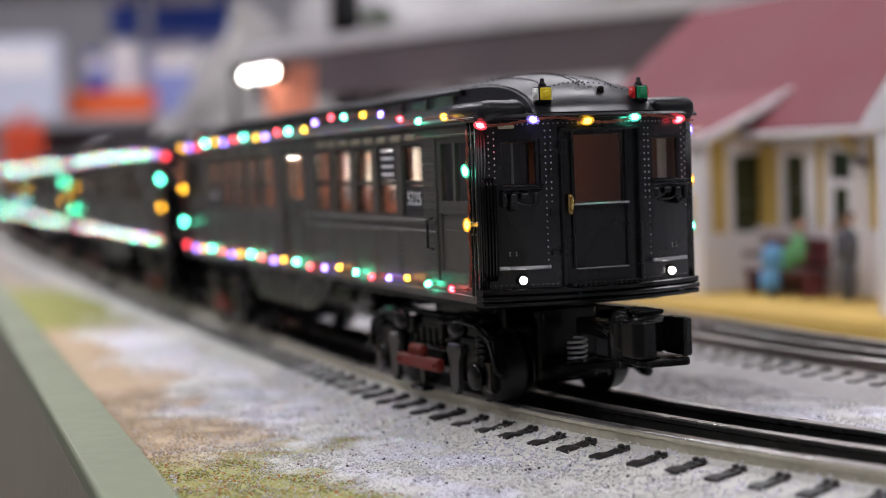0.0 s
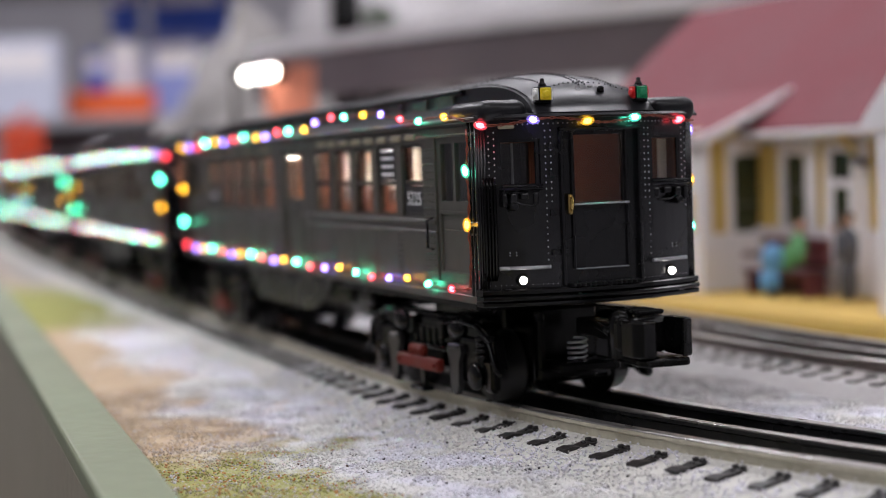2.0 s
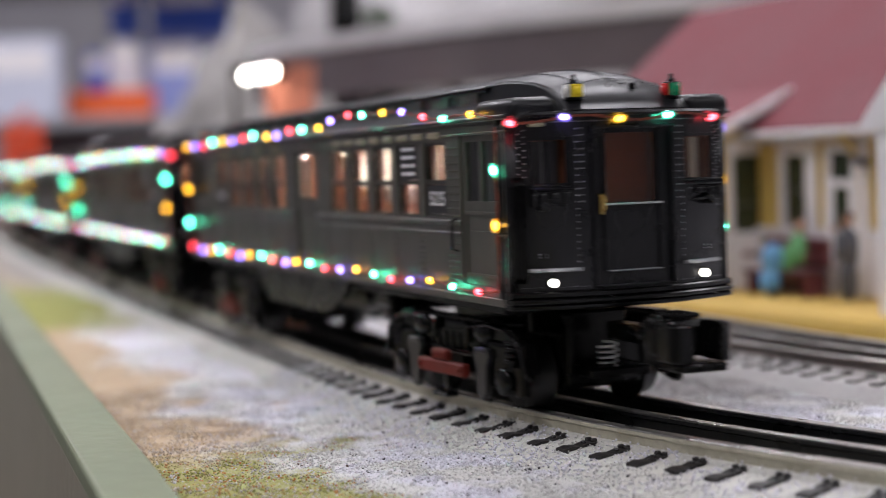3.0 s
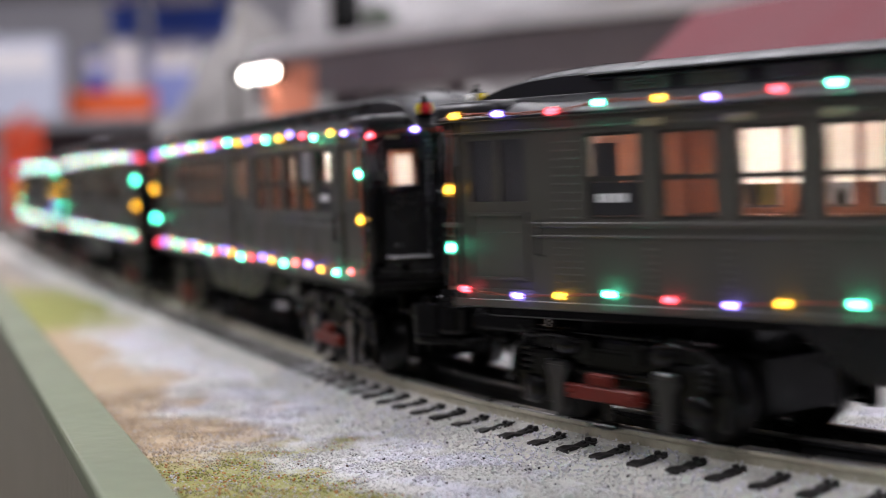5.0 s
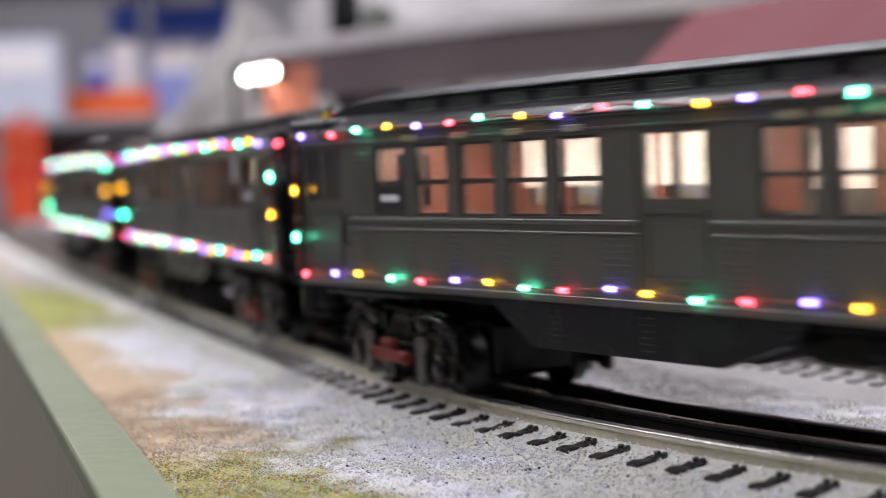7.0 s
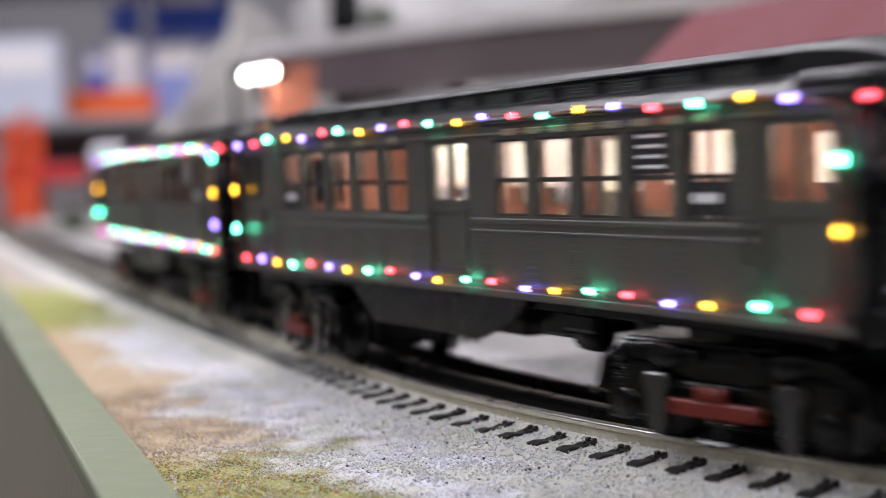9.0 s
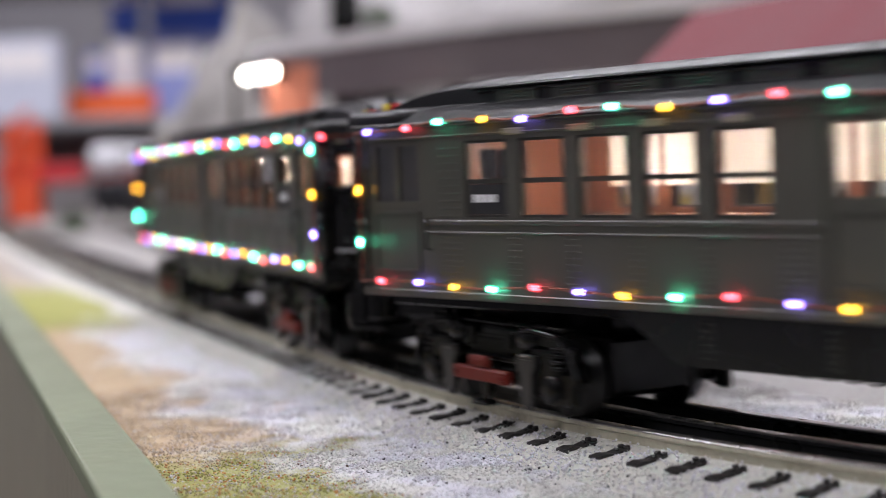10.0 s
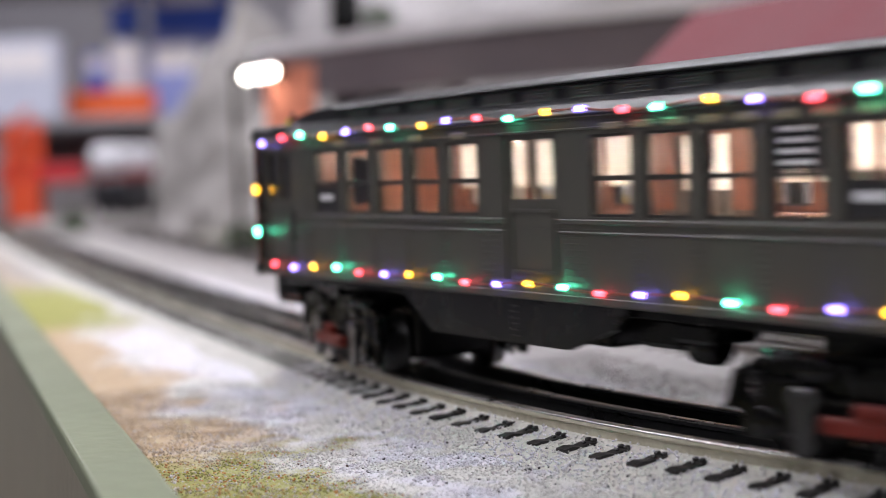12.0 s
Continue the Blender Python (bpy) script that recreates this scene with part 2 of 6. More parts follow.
def side_wall(car, s):
    """One long side; s is -1 for the car's right-hand side, 1 for its left."""
    yo, yi = s * HW, s * (HW - 0.0018)
    xs = sorted({-HL, HL, *[a for w in WIN for a in w], *[a for d in DOORS for a in d]})
    zs = [ZS, 0.0325, WZ0, WZ1, 0.0692, ZE]

    def hole(x, z):
        if any(a < x < b for a, b in WIN) and WZ0 < z < WZ1:
            return True
        return any(a < x < b for a, b in DOORS) and 0.0325 < z < 0.0692
    bm = bmesh.new()
    holed(bm, xs, zs, hole, yo, yi)
    wall = part("side_wall", bm, OLIVE, car, "dark olive riveted steel side")
    bm = bmesh.new()
    holed(bm, [-0.1270] + [x for x in xs if abs(x) < 0.126] + [0.1270], [0.0548, WZ1 - 0.0001, 0.0702], lambda x, z: hole(x, z) and z < WZ1, yo - s * 0.0029, yo - s * 0.0033)
    part("wall_lining", bm, INTERIOR, wall, "red-brown inner wall lining")
    bm = bmesh.new()
    holed(bm, [-0.1270] + [x for x in xs if abs(x) < 0.126] + [0.1270], [0.0478, WZ0 + 0.0001, 0.0547], lambda x, z: hole(x, z), yo - s * 0.0029, yo - s * 0.0033)
    part("wainscot", bm, INTERIOR, wall, "red-brown inner wainscot")
    # rails along the wall: belt rail, lower belt, letterboard, sill
    for z0, z1, out in ((0.0470, 0.0482, 0.0006), (0.0447, 0.0453, 0.0004), (0.0692, 0.0698, 0.0005), (0.0282, 0.0300, 0.0003), (0.0722, 0.0734, 0.0010)):
        for a, b in ((-HL, DOORS[2][0]), (DOORS[2][1], DOORS[0][0]), (DOORS[0][1], DOORS[1][0]), (DOORS[1][1], HL)) if z0 > 0.04 and z0 < 0.06 else ((-HL, HL),):
            bm = bmesh.new()
            bbox(bm, a, b, yo - s * 0.0004, yo + s * out, z0, z1, 0.0002, 1)
            part("belt_rail", bm, OLIVE, wall)
    # rivets: columns below each window post, rows along the letterboard
    bm = bmesh.new()
    posts = sorted({round((a + b) / 2, 4) for a, b in zip(sorted(w[1] for w in WIN[:5])[:-1], sorted(w[0] for w in WIN[:5])[1:])} | {round((a + b) / 2, 4) for a, b in zip(sorted(w[1] for w in WIN[5:])[:-1], sorted(w[0] for w in WIN[5:])[1:])})
    for x in posts + [0.1245, 0.1285, -0.1185, -0.1225, U0 + 0.0165, U0 + 0.0205, U0 - 0.0165, U0 - 0.0205]:
        for dx in (-0.0011, 0.0011):
            for k in range(9):
                rivet(bm, x + dx, yo + s * 0.0001, 0.0318 + 0.0015 * k, 0.00042)
            if x in posts or abs(x) < 0.03:
                continue
            for k in range(10):
                rivet(bm, x + dx, yo + s * 0.0001, 0.0492 + 0.0019 * k, 0.00045)
    for k in range(150):
        rivet(bm, -0.155 + 0.00208 * k, yo + s * 0.00005, 0.0458, 0.00022)
        rivet(bm, -0.155 + 0.00208 * k, yo + s * 0.0001, 0.0715, 0.00025)
    tagged(part("rivets", bm, OLIVE, wall), kind="stuff")
    # windows with two sashes
    if "win" not in CACHE:
        w, bm = 0.0152, bmesh.new()
        f = 0.0007
        holed(bm, [0, f, w - f, w], [WZ0, WZ0 + f, WZM - 0.0006, WZM + 0.0006, WZ1 - f, WZ1], lambda x, z: f < x < w - f and (WZ0 + f < z < WZM - 0.0006 or WZM + 0.0006 < z < WZ1 - f), -0.0006, 0.0006)
        # Reveal shade painted in: the sash is darker than the side's olive.
        CACHE["win"] = mesh_of("window_frame", bm, mat("shaded_olive_sash", (0.030, 0.028, 0.024), 0.40, grain=1200))
        bm = bmesh.new()
        box(bm, f, w - f, -0.0001, 0.0001, WZ0 + f, WZ1 - f)
        CACHE["pane"] = mesh_of("pane", bm, GLASS)
        bm = bmesh.new()
        holed(bm, [-0.0018, 0.0001, w - 0.0001, w + 0.0018], [WZ0 - 0.0016, WZ0 + 0.0001, WZ1 - 0.0001, WZ1 + 0.001], lambda x, z: 0.0001 < x < w - 0.0001 and WZ0 < z < WZ1, -0.00025, 0.00025)
        b2 = bmesh.new()
        box(b2, -0.0012, w + 0.0012, -0.0001, 0.0001, WZM - 0.0030, WZ1 + 0.0006)
        CACHE["film"] = mesh_of("window_film", b2, mat("white_frosted_film", (0.90, 0.89, 0.87), 0.6, vary=0.04, grain=500, blotch=60, bump=0.05))
        CACHE["lining"] = mesh_of("window_lining", bm, INTERIOR)
        bm = bmesh.new()
        bbox(bm, 0, 0.0070, -0.0004, 0.0004, -0.0001, 0.0016, 0.0003, 1)
        CACHE["vent"] = mesh_of("vent_plate", bm, CREAM)
        bm = bmesh.new()
        dw = 0.0225
        holed(bm, [0, 0.0025, dw / 2 - 0.0008, dw / 2 + 0.0008, dw - 0.0025, dw], [0.0325, DPZ0, 0.0676, 0.0692], lambda x, z: DPZ0 < z < 0.0676 and (0.0025 < x < dw / 2 - 0.0008 or dw / 2 + 0.0008 < x < dw - 0.0025), -0.0006, 0.0006)
        CACHE["door"] = mesh_of("side_door", bm, OLIVE)
        bm = bmesh.new()
        holed(bm, [0.002, 0.0028, dw - 0.0028, dw - 0.002], [0.0345, 0.0353, 0.0497, 0.0505], lambda x, z: 0.0028 < x < dw - 0.0028 and 0.0353 < z < 0.0497, -0.0011, 0.0011)
        CACHE["moulding"] = mesh_of("door_moulding", bm, OLIVE)
        bm = bmesh.new()
        box(bm, 0.0025, dw / 2 - 0.0008, -0.0001, 0.0001, DPZ0, 0.0676)
        b2 = bmesh.new()
        box(b2, 0.0025, dw - 0.0025, -0.0001, 0.0001, DPZ0, 0.0676)
        CACHE["doorfilm"] = mesh_of("door_film", b2, CACHE["film"].materials[0])
        CACHE["doorpane"] = mesh_of("door_pane", bm, GLASS)
        bm = bmesh.new()
        tube(bm, [(0, 0, 0), (0, 0.0016, 0.0004), (0, 0.0016, 0.0076), (0, 0, 0.008)], 0.00035, 6)
        CACHE["grab"] = mesh_of("grab_handle", bm, CHASSIS)
    for a, b in WIN:
        o = again("side_window", CACHE["win"], car, pose(a, yo - s * 0.0011, 0))
        p = again("pane", CACHE["pane"], o, Matrix())
        p.visible_shadow = False
        again("window_lining", CACHE["lining"], o, pose(0, -s * 0.0011, 0))
        if s > 0:
            again("window_film", CACHE["film"], o, pose(0, -0.0026, 0), "white frosted window film")
    for a, b in DOORS:
        o = again("side_door", CACHE["door"], car, pose(a, yo - s * 0.0012, 0) @ Matrix.Diagonal(((b - a) / 0.0225, 1, 1, 1)))
        again("door_moulding", CACHE["moulding"], o, Matrix())
        if s > 0 and abs(a) < 0.02:
            again("door_film", CACHE["doorfilm"], o, pose(0, -0.0008, 0), "white frosted film on the door's panes")
        for dx in (0, 0.00955):
            p = again("door_pane", CACHE["doorpane"], o, pose(dx, 0, 0))
            p.visible_shadow = False
    for i in range(4):
        for u in (U0 + 0.030 + 0.0112 * i * 2, U0 - 0.036 - 0.0112 * i * 2, U0 + 0.0412 + 0.0224 * i):
            again("vent_plate", CACHE["vent"], car, pose(u, yo + s * 0.0003, 0.0690))
    for u in (0.1283, -0.1283):
        again("grab_handle", CACHE["grab"], car, pose(u, yo, 0.0405, 0, 0, 0 if s > 0 else 180))


CACHE = {}


def end_wall(car, m):
    """A bowed end with its door, two windows, rivets and anti-climber; m places it at either end of the car."""
    if "end" not in CACHE:
        ys = sorted({-HW, HW, -0.0128, 0.0128, -0.0100, 0.0100, -0.0250, 0.0250, -0.0153, 0.0153, *[0.005 * k for k in range(-1, 2)], -0.0195, 0.0195, -0.0225, 0.0225, 0.0272, -0.0272})
        zs = [ZS, 0.0318, 0.0562, 0.0677, 0.0692, ZE]

        def hole(y, z):
            return (abs(y) < 0.0100 and 0.0318 < z < 0.0692) or (0.0153 < abs(y) < 0.0250 and 0.0562 < z < 0.0677)
        bm = bmesh.new()
        holed(bm, ys, zs, hole, 0, -0.0016)
        for v in bm.verts:
            v.co = (bow(v.co.x) + v.co.y, v.co.x, v.co.z)
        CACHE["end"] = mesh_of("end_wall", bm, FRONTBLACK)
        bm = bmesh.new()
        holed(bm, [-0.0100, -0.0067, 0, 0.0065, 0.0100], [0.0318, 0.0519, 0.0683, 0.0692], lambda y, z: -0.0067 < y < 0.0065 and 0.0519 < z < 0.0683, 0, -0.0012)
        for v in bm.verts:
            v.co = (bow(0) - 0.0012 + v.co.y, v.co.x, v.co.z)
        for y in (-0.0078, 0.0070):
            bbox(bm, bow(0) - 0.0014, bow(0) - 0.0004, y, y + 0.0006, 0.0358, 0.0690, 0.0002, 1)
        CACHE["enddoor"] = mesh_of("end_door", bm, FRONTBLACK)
        bm = bmesh.new()
        for z, x1, h in ((0.0513, 0.0076, 0.0005), (0.0358, 0.0070, 0.00025)):
            bbox(bm, bow(0) - 0.0014, bow(0) + 0.0001, -x1, x1, z, z + h, 0.0001, 1)
        CACHE["doorstrip"] = mesh_of("door_strip", bm, SILVER)
        # ribs of the black corner columns, and the door's posts and lintel
        ribs = [[(bow(y) - 0.0002, y, z) for z in (0.0320, 0.0500, 0.0722)] for y in (0.0278, 0.0285, 0.0291)] + [[(x, HW + 0.0002, z) for z in (0.0300, 0.0500, 0.0722)] for x in (0.1540, 0.1562, 0.1586)]
        CACHE["ribs"] = []
        for pts in ribs:
            for sg in (-1, 1):
                bm = bmesh.new()
                tube(bm, [(x, sg * y, z) for x, y, z in pts], 0.00042, 6)
                CACHE["ribs"].append(mesh_of("corner_rib", bm, FRONTBLACK))
        CACHE["posts"] = []
        for q in ((-0.0110, -0.0102, 0.0320, 0.0693), (0.0102, 0.0110, 0.0320, 0.0693), (-0.0110, 0.0110, 0.0694, 0.0702)):
            bm = bmesh.new()
            bbox(bm, bow(0.01) - 0.0008, bow(0.01) + 0.0012, *q, 0.0002, 1)
            CACHE["posts"].append(mesh_of("door_post", bm, FRONTBLACK))
        for k, sg in (("liningR", -1), ("liningL", 1)):
            bm = bmesh.new()
            holed(bm, sorted([sg * 0.0145, sg * 0.0162, sg * 0.0241, sg * 0.0258]), [0.0552, 0.0569, 0.0668, 0.0686], lambda y, z: 0.0162 < abs(y) < 0.0241 and 0.0569 < z < 0.0668, -0.0030, -0.0036)
            for v in bm.verts:
                v.co = (bow(0.02) + v.co.y, v.co.x, v.co.z)
            CACHE[k] = mesh_of("window_lining", bm, INTERIOR)
        bm = bmesh.new()
        box(bm, bow(0) - 0.0020, bow(0) - 0.0018, -0.0067, 0.0065, 0.0519, 0.0683)
        CACHE["enddoorpane"] = mesh_of("door_pane", bm, GLASS)
        for k, sg in (("endwinR", -1), ("endwinL", 1)):
            bm = bmesh.new()
            x = bow(0.02) - 0.0014
            holed(bm, sorted([sg * 0.0153, sg * 0.0160, sg * 0.0243, sg * 0.0250]), [0.0562, 0.0570, 0.0670, 0.0677], lambda y, z: 0.0160 < abs(y) < 0.0243 and 0.0570 < z < 0.0670, 0, -0.0008)
            for v in bm.verts:
                v.co = (x + 0.0006 + v.co.y - 0.25 * (abs(v.co.x) - 0.0202), v.co.x, v.co.z)
            CACHE[k] = mesh_of("end_window", bm, FRONTBLACK)
            bm = bmesh.new()
            box(bm, x - 0.0012, x - 0.0010, sg * 0.0158, sg * 0.0246, 0.0566, 0.0674)
            CACHE[k + "p"] = mesh_of("pane", bm, GLASS)
            # ledge and guard below the window
            bm = bmesh.new()
            bbox(bm, x, x + 0.0034, sg * 0.0148, sg * 0.0254, 0.0553, 0.0561, 0.0003, 1)
            bbox(bm, x + 0.0006, x + 0.0022, sg * 0.0150, sg * 0.0252, 0.0545, 0.0553, 0.0002, 1)
            tube(bm, [(x + 0.0030, sg * y, 0.0565) for y in (0.0150, 0.0200, 0.0254)], 0.00032, 6)
            for y, w, dz in ((0.0166, 0.0016, 0.0026), (0.0196, 0.0022, 0.0014), (0.0226, 0.0018, 0.0034), (0.0248, 0.0012, 0.0030)):
                bbox(bm, x, x + 0.0028, sg * (y - w / 2), sg * (y + w / 2), 0.0546 - dz, 0.0548, 0.0004, 2)
            lathe(bm, [(0, 0.0011), (0.0030, 0.0011), (0.0036, 0.0007)], 10, pose(x, sg * 0.0226, 0.0516))
            tube(bm, [(x + 0.0014, sg * 0.0162, 0.0525), (x + 0.0026, sg * 0.0175, 0.0516), (x + 0.0030, sg * 0.0205, 0.0520), (x + 0.0020, sg * 0.0226, 0.0528)], 0.0003, 6)
            CACHE[k + "l"] = mesh_of("window_ledge", bm, FRONTBLACK)
            bm = bmesh.new()
            y0, y1 = sg * 0.0140, sg * 0.0258
            tube(bm, [(bow(y0 + (y1 - y0) * i / 5) + 0.0010, y0 + (y1 - y0) * i / 5, 0.0368) for i in range(6)], 0.00045, 6)
            for i in range(24):
                y = y0 + (y1 - y0) * (i + 0.5) / 24
                rivet(bm, bow(y) + 0.0012, y, 0.0371, 0.0003)
            CACHE[k + "s"] = mesh_of("step_bar", bm, SILVER)
        bm = bmesh.new()
        for sg in (-1, 1):
            for y, z0, z1 in ((0.0141, 0.0385, 0.070), (0.0128, 0.0525, 0.070), (0.0258, 0.0555, 0.070), (0.0270, 0.0500, 0.070)):
                k = 0
                while z0 + 0.00155 * k < z1:
                    rivet(bm, bow(y), sg * y, z0 + 0.00155 * k, 0.00027)
                    k += 1
        for k in range(46):
            y = -0.0276 + 0.0012 * k
            rivet(bm, bow(y), y, 0.0712, 0.00024)
            rivet(bm, bow(y), y, 0.0327, 0.00013)
        for sg in (-1, 1):
            for y in (0.0215, 0.0230):
                for z in (0.0405, 0.0398):
                    rivet(bm, bow(y), sg * y, z, 0.00025)
        # Dark rivets' highlights painted in: the whole rivet takes a bright silver.
        CACHE["endrivets"] = mesh_of("rivets", bm, SILVER)
        CACHE["climber"] = []
        for z0, z1, out in ((0.0276, 0.0288, 0.0020), (0.0290, 0.0301, 0.0024), (0.0303, 0.0318, 0.0018)):
            bm = bmesh.new()
            n = 18
            rows = []
            for i in range(n + 1):
                y = -HW - 0.0006 + (2 * HW + 0.0012) * i / n
                rows.append([bm.verts.new((bow(y) + dx, y, z)) for dx, z in ((-0.002, z0), (out - 0.0003, z0), (out, z0 + 0.0003), (out, z1 - 0.0003), (out - 0.0003, z1), (-0.002, z1))])
            for a, b in zip(rows, rows[1:]):
                for j in range(6):
                    bm.faces.new((a[j], b[j], b[(j + 1) % 6], a[(j + 1) % 6]))
            bm.faces.new(rows[0])
            bm.faces.new(rows[-1][::-1])
            CACHE["climber"].append(mesh_of("anti_climber", bm, CHASSIS))
        bm = bmesh.new()
        for i in range(14):
            bbox(bm, bow(0) - 0.001, bow(0) + 0.0022, -0.0095 + 0.0014 * i, -0.0087 + 0.0014 * i, 0.0318, 0.0326, 0.0002, 1)
        CACHE["tread"] = mesh_of("door_tread", bm, STEEL)
        bm = bmesh.new()
        bbox(bm, bow(0) - 0.0012, bow(0) + 0.0004, -0.0092, -0.0080, 0.0492, 0.0542, 0.0003, 1)
        tube(bm, [(bow(0), -0.0086, 0.0500), (bow(0) + 0.0013, -0.0086, 0.0505), (bow(0) + 0.0013, -0.0086, 0.0530), (bow(0), -0.0086, 0.0535)], 0.0003, 6)
        CACHE["handle"] = mesh_of("door_handle", bm, BRASS)
        bm = bmesh.new()
        for y in (-0.0264, -0.0271, -0.0278, -0.0285):
            tube(bm, [(bow(y) + 0.0003, y, 0.0340), (bow(y) + 0.0012, y, 0.0355), (bow(y) + 0.0012, y, 0.0565), (bow(y) + 0.0003, y, 0.0585)], 0.00038, 6)
        for z in (0.040, 0.047, 0.054):
            tube(bm, [(bow(y) + 0.0010, y, z + (0.0035 if i % 2 else 0)) for i, y in enumerate((-0.0262, -0.0270, -0.0278, -0.0287))], 0.0003, 5)
        CACHE["gate"] = mesh_of("folded_gate", bm, CHASSIS)
        bm = bmesh.new()
        lathe(bm, [(0, 0.0015), (0.0016, 0.0015), (0.0019, 0.0012), (0.0012, 0.0010)], 14)
        CACHE["bezel"] = mesh_of("headlamp_bezel", bm, CHASSIS)
        bm = bmesh.new()
        bbox(bm, 0, 0.0012, -0.0020, 0.0020, 0, 0.0010, 0.0004, 2)
        CACHE["cap"] = mesh_of("ventilator_cap", bm, CREAM)
        bm = bmesh.new()
        box(bm, -0.0003, 0, -0.0022, 0.0022, 0, 0.0014)
        CACHE["hinge"] = mesh_of("door_hinge", bm, FRONTBLACK)
    wall = again("end_wall", CACHE["end"], car, m, "black bowed end with rivets silvered for their glints")
    d = again("end_door", CACHE["enddoor"], car, m)
    p = again("door_pane", CACHE["enddoorpane"], d, Matrix())
    p.visible_shadow = False
    again("door_handle", CACHE["handle"], d, Matrix(), "brass door handle")
    again("door_strip", CACHE["doorstrip"], d, Matrix(), "thin silver strips")
    for me in CACHE["ribs"]:
        again("corner_rib", me, wall, Matrix())
    for me in CACHE["posts"]:
        again("door_post", me, wall, Matrix())
    for k in ("endwinR", "endwinL"):
        o = again("end_window", CACHE[k], car, m)
        p = again("pane", CACHE[k + "p"], o, Matrix())
        p.visible_shadow = False
        again("window_ledge", CACHE[k + "l"], o, Matrix())
        again("window_lining", CACHE["lining" + k[-1]], o, Matrix(), "red-brown inner lining")
        again("step_bar", CACHE[k + "s"], wall, Matrix(), "silver step bar")
    tagged(again("rivets", CACHE["endrivets"], wall, Matrix()), kind="stuff")
    for me in CACHE["climber"]:
        again("anti_climber", me, car, m, "black bowed buffer rib")
    again("door_tread", CACHE["tread"], wall, Matrix())
    again("folded_gate", CACHE["gate"], wall, Matrix())
    for y in (-0.0205, 0.0205):
        again("headlamp_bezel", CACHE["bezel"], wall, pose(bow(y) - 0.001, y, 0.0338))
    again("ventilator_cap", CACHE["cap"], wall, pose(bow(0.0230) - 0.0002, -0.0230, 0.0702, 0, 0, -14), "small cream cap")
    for z in (0.0585, 0.0490, 0.0395, 0.0650):
        again("door_hinge", CACHE["hinge"], wall, pose(bow(0.0115) + 0.0004, -0.0112, z))


def roof_z(x, y):
    """The roof's height: a low side roof, and a clerestory whose ends fall in a blunt full-width hood."""
    low = ZE + 0.0002 + 0.0062 * (1 - (abs(y) / 0.0305) ** 2.4)
    if abs(y) > 0.0167:
        e = max(0, (abs(x) - 0.150) / 0.010)
        return low - (low - ZE) * min(1, e) ** 2.5 * 0.9
    k = min(1, max(0, (abs(x) - 0.122) / 0.0385))
    top = 0.0850 - 0.0030 * (y / 0.0165) ** 2
    return 0.0738 + (top - 0.0738) * (1 - k ** 2.5) ** 0.56


